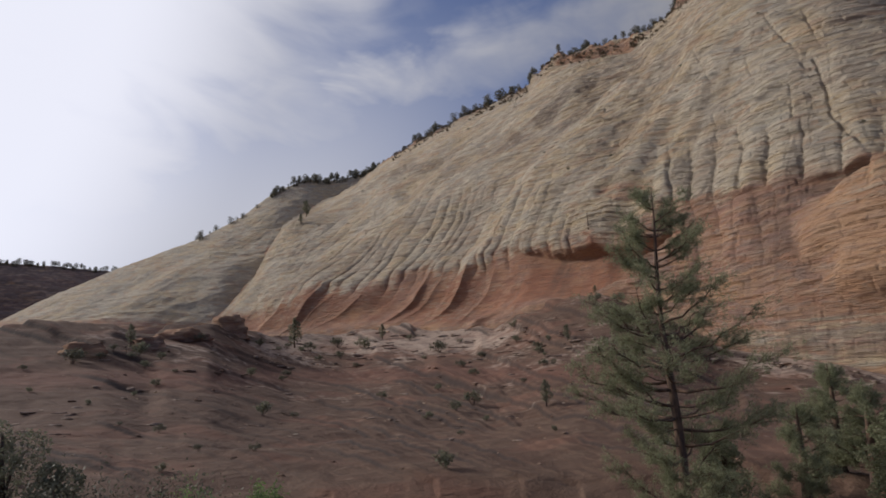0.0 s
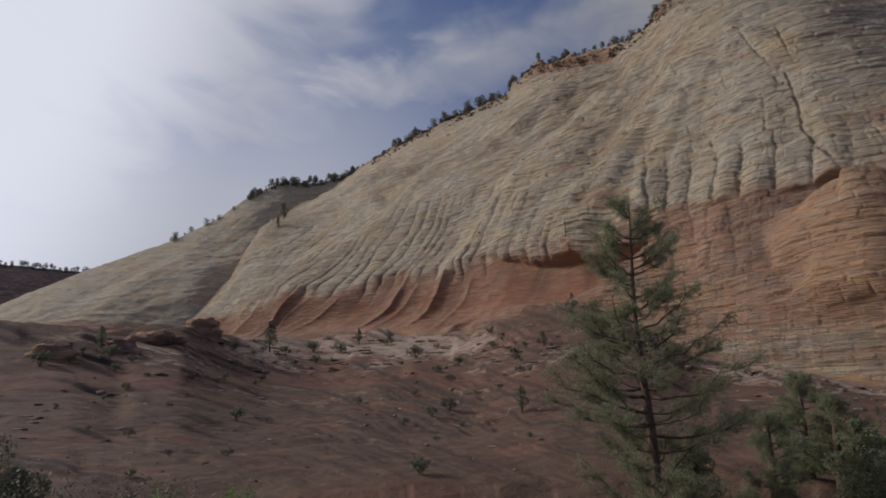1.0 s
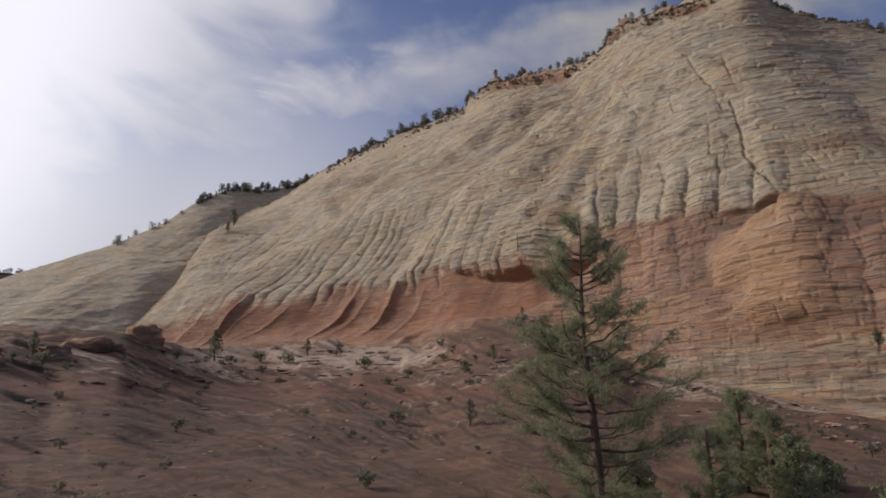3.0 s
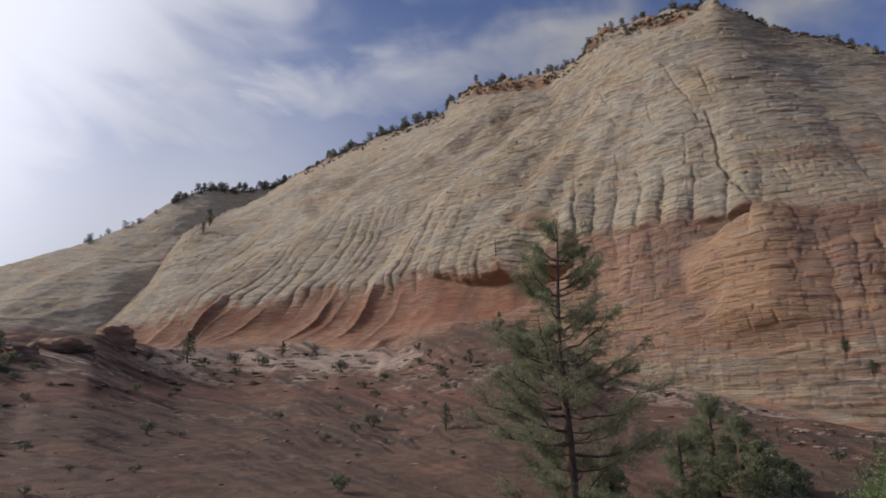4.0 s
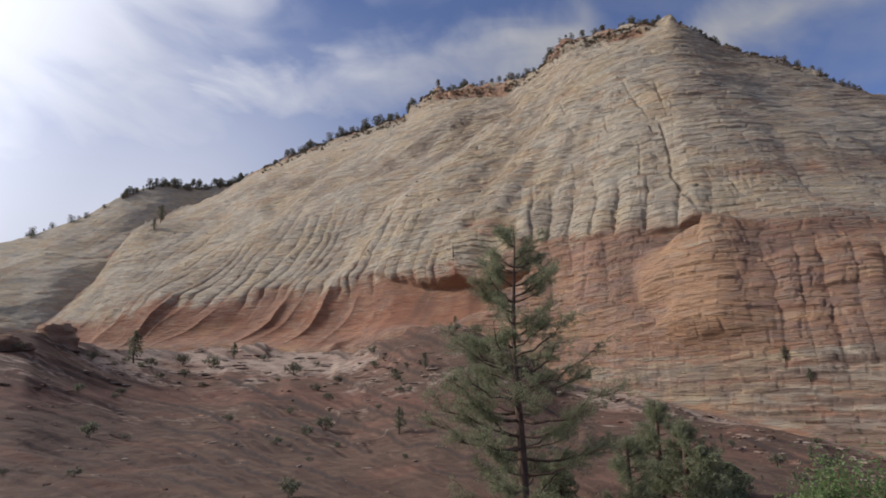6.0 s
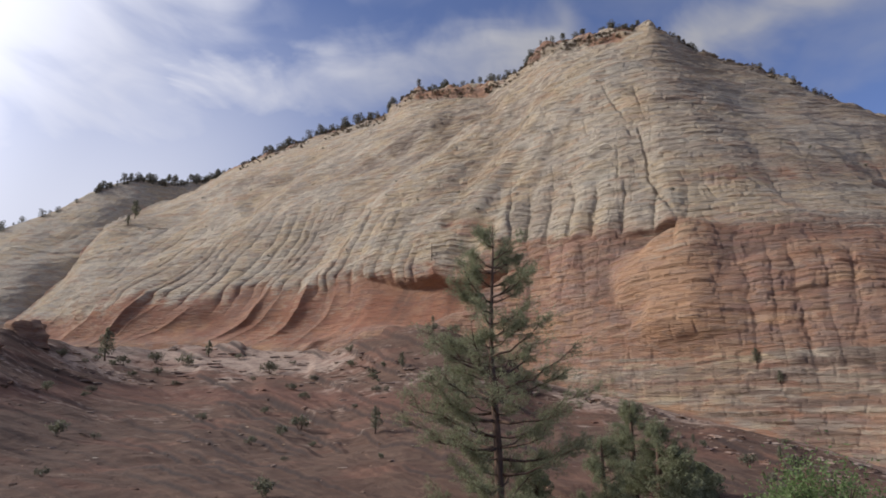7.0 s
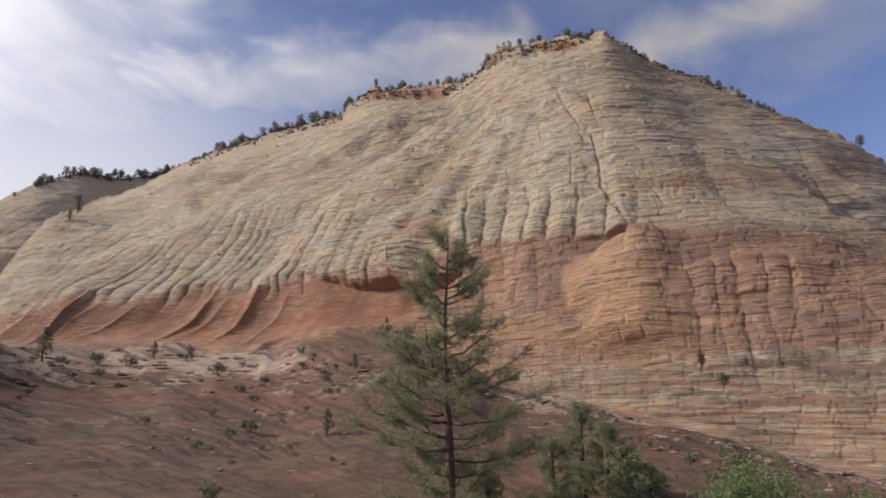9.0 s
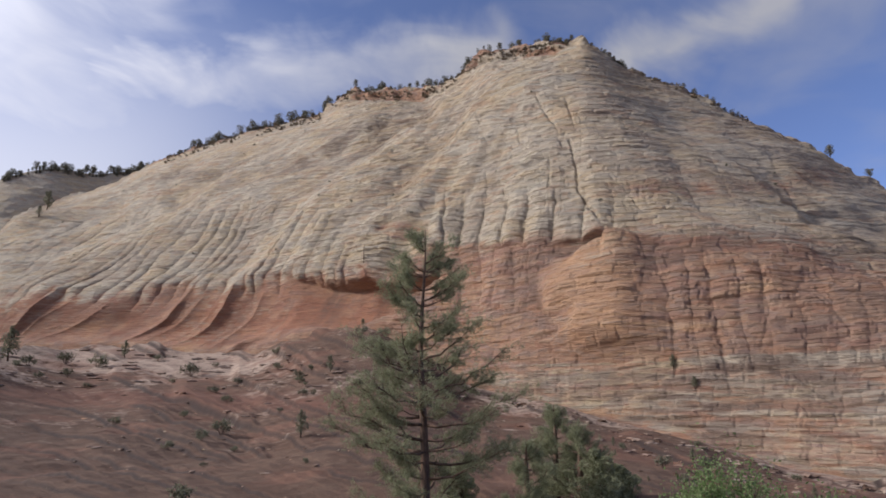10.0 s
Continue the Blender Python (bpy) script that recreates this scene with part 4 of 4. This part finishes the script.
def shrub(name, high, wide, seed, label, mat, sprays=500, leaf=0.05, stems=9):
    """A bush: thin stems from one foot and leaves in uneven clumps along them."""
    rng = np.random.default_rng(seed)
    thing = new(name)
    verts, faces, centres = [], [], []
    for k in range(stems):
        turn = rng.uniform(0, 2 * math.pi)
        reach, up = wide * rng.uniform(0.2, 0.95) ** 0.7, high * rng.uniform(0.55, 1.0)
        tip = np.array((math.cos(turn) * reach, math.sin(turn) * reach, up * (1 - 0.25 * (reach / wide) ** 2)))
        mid = tip * (0.45, 0.45, 0.55) + rng.normal(size=3) * 0.05 * wide
        v2, f2 = tube([(0, 0, -0.15), tuple(mid), tuple(tip)], [0.02 * high, 0.012 * high, 0.004 * high], 4)
        off = len(verts)
        verts += v2
        faces += [tuple(i + off for i in face) for face in f2]
        n = sprays // stems
        f = rng.uniform(0.35, 1.0, (n, 1))
        centres.append(mid + (tip - mid) * f + rng.normal(size=(n, 3)) * (wide * 0.17, wide * 0.17, high * 0.12))
    part("stem", mesh_of("stem", verts, faces, BARK), thing)
    c = np.concatenate(centres)
    c[:, 2] = np.maximum(c[:, 2], 0.02)
    verts, faces = leaves(rng, c, leaf, 0.1)
    part("foliage", mesh_of("foliage", verts, faces, mat), thing)
    return tagged(thing, label, "shrub", name.replace("_", " ") + " group")


def on_slope(bearing, rise, lo=40.0, hi=370.0):
    """The place on the slope that is seen at a bearing and rise from the viewpoint."""
    r = np.linspace(lo, hi, 800)
    z = ground_height(np.full_like(r, bearing), r)
    seen = np.degrees(np.arctan2(z - EYE, r))
    i = int(np.argmax(seen >= rise)) if (seen >= rise).any() else int(np.argmax(seen))
    b = radians(bearing)
    return Vector((r[i] * math.sin(b), r[i] * math.cos(b), float(z[i]) - 0.05)), float(r[i])


def stand(thing, place, turn=0.0, size=1.0, tall=1.0):
    thing.matrix_basis = Matrix.Translation(place) @ Matrix.Rotation(turn, 4, "Z") @ Matrix.Diagonal((size, size, size * tall, 1))
    return thing


def again(thing, place, turn, size, tall=1.0):
    """A copy of a plant elsewhere, turned and scaled."""
    made = copy_thing(thing, Matrix.Identity(4))
    return stand(made, place, turn, size, tall)


# the tall pine below the road
def pine_profile(t):
    return float(np.interp(t, (0.05, 0.3, 0.48, 0.58, 0.64, 0.70, 0.76, 0.82, 0.9, 0.96, 1.0), (3.4, 3.7, 3.7, 3.4, 2.6, 2.2, 2.0, 1.9, 1.6, 0.9, 0.3)))


foot = spot(19.55, 30.0, -0.1)
pine_height = 30.0 * math.tan(radians(16.0)) + EYE - foot.z
pine = stand(ponderosa("ponderosa_pine", pine_height, 4, "tall grey-green pine with bare lower trunk on the gully bank", 29, pine_height * 0.08, pine_profile, 0.85), foot, 0.6)

# smaller conifers beside it
def young_profile(t):
    return float(np.interp(t, (0.0, 0.15, 0.5, 0.8, 1.0), (1.3, 1.9, 1.6, 0.8, 0.15)))


for bearing, far, top, seed, whorls in ((31.0, 41.0, 0.1, 21, 17), (28.4, 36.0, -2.9, 22, 12), (33.0, 39.0, -1.6, 26, 14)):
    base = spot(bearing, far, -0.1)
    high = far * math.tan(radians(top)) + EYE - base.z
    stand(ponderosa("young_pine", high, seed, "young bushy pine beside the tall pine", whorls, high * 0.05, young_profile, 0.6), base)
for bearing, far, top, spread, seed in ((34.6, 38.0, -3.4, 1.9, 23), (22.8, 35.0, -4.8, 1.7, 24), (36.3, 44.0, -4.8, 1.6, 25)):
    base = spot(bearing, far, -0.1)
    high = far * math.tan(radians(top)) + EYE - base.z
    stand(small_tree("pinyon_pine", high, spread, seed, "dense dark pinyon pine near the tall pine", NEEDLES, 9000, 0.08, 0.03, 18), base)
# juniper at the road's left edge
for bearing, far, top, spread, seed in ((-34.6, 19.0, -0.9, 2.5, 31), (-31.0, 18.0, -4.2, 1.7, 32)):
    base = spot(bearing, far, -0.1)
    high = far * math.tan(radians(top)) + EYE - base.z
    stand(small_tree("juniper", high, spread, seed, "bushy olive-green juniper below the road edge", JUNIPER, 15000, 0.045, 0.03, 18), base)
# bright oak brush close to the road
for bearing, far, top, wide, seed in ((44.6, 13.0, -3.9, 0.95, 41), (42.0, 12.6, -5.4, 0.6, 42), (50.3, 13.5, -6.6, 0.8, 43), (-15.6, 13.0, -7.9, 0.45, 44), (-22.0, 15.0, -8.0, 0.8, 45)):
    base = spot(bearing, far, -0.05)
    high = far * math.tan(radians(top)) + EYE - base.z
    stand(shrub("oak_brush", high, wide, seed, "bright green leafy oak brush by the road edge", OAK, 6000, 0.037, 28), base)
for bearing, far, top, wide, seed in ((-27.5, 17.0, -6.2, 1.2, 46), (-30.0, 16.0, -5.8, 1.0, 47), (-24.6, 18.0, -6.6, 1.1, 48), (-21.0, 17.0, -7.2, 1.0, 49), (-18.6, 18.0, -7.8, 0.9, 50)):
    base = spot(bearing, far, -0.05)
    high = far * math.tan(radians(top)) + EYE - base.z
    stand(shrub("road_shrub", high, wide, seed, "dull olive shrub at the road edge", SAGE, 1800, 0.05, 14), base)

# scattered brush and dwarf trees on the slope
rng = np.random.default_rng(7)
bush_models = [shrub("desert_shrub", 1.0, 0.75, 60 + k, "low dark olive shrub on the red slope", m, 420, 0.09, 9) for k, m in enumerate((SAGE, JUNIPER, SAGE, JUNIPER))]
tree_models = [small_tree("dwarf_pinyon", 5.0, 1.5, 70 + k, "small dark pinyon on the rocky slope", JUNIPER, 900, 0.17, 0.22, 9) for k in range(3)]
for made in tree_models:
    tagged(made, group="dwarf pinyons on the slope")
# bearing, rise of the foot, height in degrees, 0 shrub or 1 tree
GROWTH = [(-13.3, 3.5, 2.7, 1), (-5.5, 4.0, 1.4, 1), (-0.4, 2.6, 1.1, 0), (2.4, -2.2, 1.2, 0), (8.9, -2.6, 2.4, 1), (-0.2, -7.4, 1.6, 0), (11.2, 3.0, 1.6, 1), (0.9, -2.6, 0.9, 0), (-26.5, 4.0, 1.8, 1),
          (-25.9, 3.2, 1.1, 0), (-21.2, 4.2, 0.8, 0), (-12.0, 3.2, 0.8, 0), (-9.6, 3.4, 0.9, 0), (-7.4, 3.2, 1.0, 0), (-3.0, 3.8, 0.6, 0), (-17.0, 1.2, 0.7, 0), (-14.0, 1.0, 0.6, 0), (6.5, 4.4, 0.8, 0), (13.9, 6.3, 0.9, 0),
          (16.0, 6.2, 0.8, 0), (-30.5, 2.6, 1.2, 0), (-16.0, -2.2, 1.2, 0)]
first = [True] * 7
for k in range(74):
    GROWTH.append((rng.uniform(-36, 24), rng.choice([rng.uniform(-6.5, 3.0), rng.uniform(0.5, 4.2)]), rng.uniform(0.3, 0.75), 0))
for k in range(26):
    GROWTH.append((rng.uniform(26, 58), rng.uniform(-7.5, -1.8), rng.uniform(0.4, 1.3), int(rng.random() < 0.25)))
for k, (bearing, rise, tall, tree) in enumerate(GROWTH):
    place, far = on_slope(bearing, rise)
    pool, offset, unit = (tree_models, 4, 5.0) if tree else (bush_models, 0, 1.0)
    which = k % len(pool)
    size = far * radians(tall) / unit
    if first[offset + which]:
        first[offset + which] = False
        stand(pool[which], place, rng.uniform(0, 6.28), size)
    else:
        again(pool[which], place, rng.uniform(0, 6.28), size)

# brush and stunted trees that root on the ledges of the cliff
def on_face(bearing, rise):
    columns, rises, p = FACES["mesa"]
    i = int(np.argmin(np.abs(columns - bearing)))
    k = int(np.argmin(np.abs(rises[:, i] - rise)))
    return Vector(p[k, i])


for k in range(26):
    bearing = rng.uniform(-13, 24) if k < 20 else rng.uniform(24, 56)
    ceiling = float(curve(CREST_RISE, bearing))
    lowest = float(curve(PALE_ABOVE, bearing)) + 1.5
    rise = lowest + (ceiling - 0.8 - lowest) * rng.uniform(0, 1) ** 0.7
    again(bush_models[k % 4], on_face(bearing, rise), rng.uniform(0, 6.28), rng.uniform(0.6, 1.3))
for bearing, rise, tall in ((41.3, 2.9, 1.3), (42.9, 1.2, 1.1), (13.0, 6.9, 1.0), (15.0, 7.3, 0.8), (-12.3, 15.2, 1.6), (-12.6, 14.6, 0.9)):
    place = on_face(bearing, rise)
    again(tree_models[int(abs(bearing)) % 3], place, rng.uniform(0, 6.28), place.length * radians(tall) / 5.0)


def dead_tree(height, seed):
    rng = np.random.default_rng(seed)
    verts, faces = tube([(0, 0, -0.4), (0.1, 0, height * 0.4), (0.0, 0.1, height * 0.75), (0.15, 0, height)], [0.28, 0.22, 0.13, 0.03], 7)
    thing = new("dead_tree")
    part("trunk", mesh_of("trunk", verts, faces, BARK, True), thing)
    for k in range(7):
        z, turn, reach = height * rng.uniform(0.4, 0.9), rng.uniform(0, 6.28), rng.uniform(0.5, 1.2)
        tip = (math.cos(turn) * reach, math.sin(turn) * reach, z + reach * 0.5)
        verts, faces = tube([(0.05, 0, z), (tip[0] * 0.5, tip[1] * 0.5, z + reach * 0.15), tip], [0.07, 0.05, 0.015], 5)
        part("branch", mesh_of("branch", verts, faces, BARK, True), thing)
    return tagged(thing, "bare grey dead tree standing on the cliff ledge", "tree")


stand(dead_tree(8.5, 5), on_face(14.0, 12.9))

# trees along the skylines
skyline_models = [small_tree("ridge_pine", 7.0, s, 80 + k, "dark stunted pine on the mesa rim", RIM, 800, 0.32, b, 10, 0.4) for k, (s, b) in enumerate(((2.8, 0.22), (3.4, 0.05), (2.6, 0.3), (3.8, 0.02)))]
used = [False] * 4
for made in skyline_models:
    tagged(made, group="pines along the mesa rim")


def on_crest(which, bearing, row):
    b, p = CRESTS[which]
    i = int(np.argmin(np.abs(b - bearing)))
    return Vector(p[row, i]) - Vector((0, 0, 0.25))


def crest_tree(which, bearing, row, size, k):
    place, turn = on_crest(which, bearing, row), rng.uniform(0, 6.28)
    if used[k]:
        return again(skyline_models[k], place, turn, size, rng.uniform(0.65, 1.3))
    used[k] = True
    return stand(skyline_models[k], place, turn, size)


for lo, hi, count, small, large, which in ((-4.0, 6.0, 80, 0.5, 1.0, "mesa"), (5.5, 9.0, 12, 0.6, 1.1, "mesa"), (9.0, 25.0, 120, 0.4, 0.85, "mesa"), (24.0, 35.0, 64, 0.3, 0.65, "mesa"), (37.0, 49.0, 24, 0.2, 0.45, "mesa"),
                                           (38.0, 46.0, 6, 0.3, 0.6, "mesa")):
    middle = rng.uniform(lo, hi)
    for k in range(count):
        if k % 3 == 0:
            middle = rng.uniform(lo, hi)
        size = small * 0.6 + (large * 1.25 - small * 0.6) * rng.uniform(0, 1) ** 1.7
        crest_tree(which, float(np.clip(middle + rng.normal() * 0.7, lo, hi)), int(rng.integers(1, 10)), size, int(rng.integers(0, 4)))
crest_tree("mesa", 6.7, 4, 2.1, 0)
crest_tree("mesa", 7.9, 4, 1.3, 1)
crest_tree("mesa", 55.2, 5, 0.9, 2)
crest_tree("mesa", 57.4, 5, 0.75, 0)


def woods(name, label, spots, models=skyline_models, kinds=(("trunk", BARK), ("crown", RIM)), category="woods"):
    """Distant trees that nobody could count, joined into one crown mesh and one trunk mesh."""
    made = tagged(new(name), label, category, kind="stuff")
    for kind, mat in kinds:
        verts, faces, base = [], [], 0
        for place, turn, size, k in spots:
            source = [o for o in models[k].children if o.name.startswith(kind)][0].data
            co = np.empty(len(source.vertices) * 3)
            source.vertices.foreach_get("co", co)
            co = co.reshape(-1, 3) * size
            c, w = math.cos(turn), math.sin(turn)
            co = np.stack([co[:, 0] * c - co[:, 1] * w, co[:, 0] * w + co[:, 1] * c, co[:, 2]], 1) + np.array(place)
            verts.append(co)
            faces += [tuple(i + base for i in face.vertices) for face in source.polygons]
            base += len(co)
        part(kind, mesh_of(kind, np.concatenate(verts), faces, mat), made)
    return made


spots = []
for k in range(150):
    bearing = rng.uniform(-15.5, -3.0) if k < 138 else rng.uniform(-22, -14)
    spots.append((on_crest("shoulder_hill", bearing, int(rng.integers(1, 10))), rng.uniform(0, 6.28), 0.4 + 0.95 * rng.uniform(0, 1) ** 1.6, int(rng.integers(0, 4))))
woods("shoulder_woods", "dark stunted pines along the grey hill's crest", spots)
spots = [(on_crest("far_mesa", -46 + 19 * (k + rng.uniform(0, 1)) / 70, int(rng.integers(3, 7))), rng.uniform(0, 6.28), rng.uniform(0.7, 1.3), int(rng.integers(0, 4))) for k in range(70)]
woods("rim_woods", "dark belt of trees on the distant mesa rim", spots)

scrub_models = [shrub("rim_scrub_model", 1.0, 0.9, 95 + k, "brown scrub", SCRUB, 130, 0.2, 4) for k in range(3)]
spots = []
for k in range(900):
    bearing = rng.uniform(-4, 34.6) if k < 790 else rng.uniform(36.5, 50)
    if noise.noise(Vector((bearing * 0.55, 3.0, 0.0))) < -0.25:
        continue
    large = 1.0 if bearing < 22 else 0.75
    spots.append((on_face(bearing, float(curve(CREST_RISE, bearing)) + 0.15 - (0.75 if bearing < 35 else 0.4) * rng.uniform(0, 1) ** 1.6), rng.uniform(0, 6.28), large * (0.9 + 1.5 * rng.uniform(0, 1) ** 2), int(rng.integers(0, 3))))
woods("rim_scrub", "brown and olive scrub along the mesa's broken rim", spots, scrub_models, (("stem", BARK), ("foliage", SCRUB)), "scrub")
for made in scrub_models:
    for child in list(made.children):
        bpy.data.objects.remove(child)
    bpy.data.objects.remove(made)


# ---- loose rocks ----
def boulder(name, size, seed, label, mat, pale=0.0):
    rng = np.random.default_rng(seed)
    bm = bmesh.new()
    bmesh.ops.create_icosphere(bm, subdivisions=4, radius=1.0)
    for v in bm.verts:
        c = v.co
        square = 1 / max(abs(c.x), abs(c.y), abs(c.z)) ** 0.45
        block = 0.42 * noise.noise(c * 1.1 + Vector((seed, 0, 0))) + 0.2 * noise.noise(c * 3.0 + Vector((0, seed, 0))) + 0.08 * noise.noise(c * 7.0)
        bed = noise.noise(Vector((seed * 1.7, 3.1, math.floor(c.z * 4.5 + 0.6 * noise.noise(c)) * 1.37)))
        v.co = Vector((c.x * (1 + 0.28 * bed), c.y * (1 + 0.28 * bed), c.z)) * square * (0.9 + block)
        v.co.z = max(v.co.z, -0.35)
        v.co = Vector((v.co.x * size[0], v.co.y * size[1], v.co.z * size[2]))
    mesh = bpy.data.meshes.new(name)
    bm.to_mesh(mesh)
    bm.free()
    mesh.polygons.foreach_set("use_smooth", np.ones(len(mesh.polygons), bool))
    mesh.materials.append(mat)
    layer = mesh.attributes.new("pale", "FLOAT", "POINT")
    layer.data.foreach_set("value", np.full(len(mesh.vertices), pale, np.float32))
    return tagged(new(name, mesh), label, "rock")


for bearing, rise, size, seed, lean in ((-18.7, 5.1, (3.6, 3.2, 4.6), 3, 0.4), (-22.6, 4.6, (5.2, 4.0, 2.6), 4, 0.1), (-25.2, 3.8, (4.2, 3.4, 2.6), 5, 0.8), (-30.0, 3.4, (4.6, 3.6, 2.6), 9, 0.3)):
    place, far = on_slope(bearing, rise)
    size = tuple(v * far / 150 for v in size)
    place.z -= 0.1 * size[2]
    stand(boulder("rock_outcrop", size, seed, "weathered red sandstone outcrop on the slope's crest", ROCK), place, lean)
rock_models = [boulder("boulder", (1.0, 0.8, 0.6), 10 + k, "broken red sandstone block lying on the slope", SLOPE, 0.4) for k in range(3)]
placed = [False] * 3
for made in rock_models:
    tagged(made, group="blocks on the slope")
slab_models = [boulder("flat_stone", (1.7, 0.9, 0.32), 30 + k, "flat pale sandstone piece lying on the bench below the cliff", SLOPE, 0.85) for k in range(3)]
for k, made in enumerate(slab_models):
    tagged(made, group="flat stones below the cliff")
for k in range(225):
    bearing = rng.uniform(-16, 20) if k < 120 else (rng.uniform(-30, 56) if k < 190 else rng.uniform(-37, -29))
    rise = rng.uniform(1.6, 4.6) if k < 120 else (rng.uniform(-5.5, 3.0) if bearing < 24 else rng.uniform(-6, -1.5))
    if k >= 190:
        rise = rng.uniform(-4.5, -0.5)
    place, far = on_slope(bearing, rise)
    size, turn = far * radians(rng.uniform(0.10, 0.34)), rng.normal() * 0.5 - radians(bearing)
    if k < 3:
        stand(slab_models[k], place, turn, size)
    else:
        again(slab_models[k % 3], place, turn, size)
for k in range(60):
    bearing, rise = rng.uniform(-36, 56), rng.uniform(-7.5, 4.0)
    if bearing > 24:
        rise = rng.uniform(-7.5, -1.5)
    place, far = on_slope(bearing, rise)
    which, size = k % 3, far * radians(rng.uniform(0.12, 0.36))
    if placed[which]:
        again(rock_models[which], place, rng.uniform(0, 6.28), size)
    else:
        placed[which] = True
        stand(rock_models[which], place, rng.uniform(0, 6.28), size)


# rubble below the red wall: joined blocks, too many to count
def rubble(name, label, spots, pale, mat=ROCK, shade_tint=0.0, heading=None, long=(1.0, 3.0)):
    verts, faces, shade = [], [], []
    for place, size in spots:
        bm = bmesh.new()
        bmesh.ops.create_icosphere(bm, subdivisions=2, radius=1.0)
        turn, shift = rng.uniform(0, 6.28), Vector(rng.uniform(-9, 9, 3))
        if heading is not None:
            turn = heading + 0.28 * rng.normal()
        wide = Vector((rng.uniform(*long), rng.uniform(0.8, 1.3), rng.uniform(0.3, 0.6)))
        base = len(verts)
        for v in bm.verts:
            c = v.co.copy()
            c = c / max(abs(c.x), abs(c.y), abs(c.z)) ** 0.8 * (0.85 + 0.5 * noise.noise(c * 1.3 + shift))
            c = Vector((c.x * wide.x, c.y * wide.y, c.z * wide.z)) * size
            verts.append(Matrix.Rotation(turn, 3, "Z") @ c + place - Vector((0, 0, 0.12 * size)))
        faces += [tuple(v.index + base for v in f.verts) for f in bm.faces]
        shade += [pale + rng.uniform(-0.35, 0.35)] * len(bm.verts)
        bm.free()
    mesh = mesh_of(name, verts, faces, mat)
    layer = mesh.attributes.new("pale", "FLOAT", "POINT")
    layer.data.foreach_set("value", np.array(shade, np.float32))
    layer = mesh.attributes.new("varnish", "FLOAT", "POINT")
    layer.data.foreach_set("value", np.full(len(verts), shade_tint, np.float32))
    return tagged(new(name, mesh), label, "rubble", kind="stuff")


spots = []
for k in range(430):
    bearing = rng.uniform(23, 58)
    place, far = on_slope(bearing, float(curve(GROUND_RISE, bearing)) - 2.2 * rng.uniform(0, 1) ** 1.5)
    spots.append((place, far * radians(0.09 + 0.26 * rng.uniform(0, 1) ** 2.5)))
rubble("rubble", "grey and brown broken sandstone blocks below the red wall", spots, 0.55, SLOPE, 0.0)

spots = []
for k in range(520):
    bearing = rng.uniform(-37, 24)
    place, far = on_slope(bearing, float(curve(GROUND_RISE, bearing)) - 12 * rng.uniform(0.02, 1) ** 1.3)
    spots.append((place, far * radians(0.04 + 0.13 * rng.uniform(0, 1) ** 2.5)))
rubble("slope_rubble", "small dark and red stones strewn over the slope", spots, 0.25)

# ledges coloured dark to stand in for their shaded faces
spots = []
for k in range(110):
    bearing = rng.uniform(-30, 26) if k < 85 else rng.uniform(26, 58)
    drop = 10.5 if k < 85 else 4.0
    place, far = on_slope(bearing, float(curve(GROUND_RISE, bearing)) - drop * rng.uniform(0.03, 1))
    spots.append((place, far * radians(rng.uniform(0.06, 0.13))))
rubble("dark_ledges", "long thin sandstone ledges with painted shade breaking through the slope", spots, 0.15, SLOPE, 0.5, radians(-44), (4.0, 17.0))
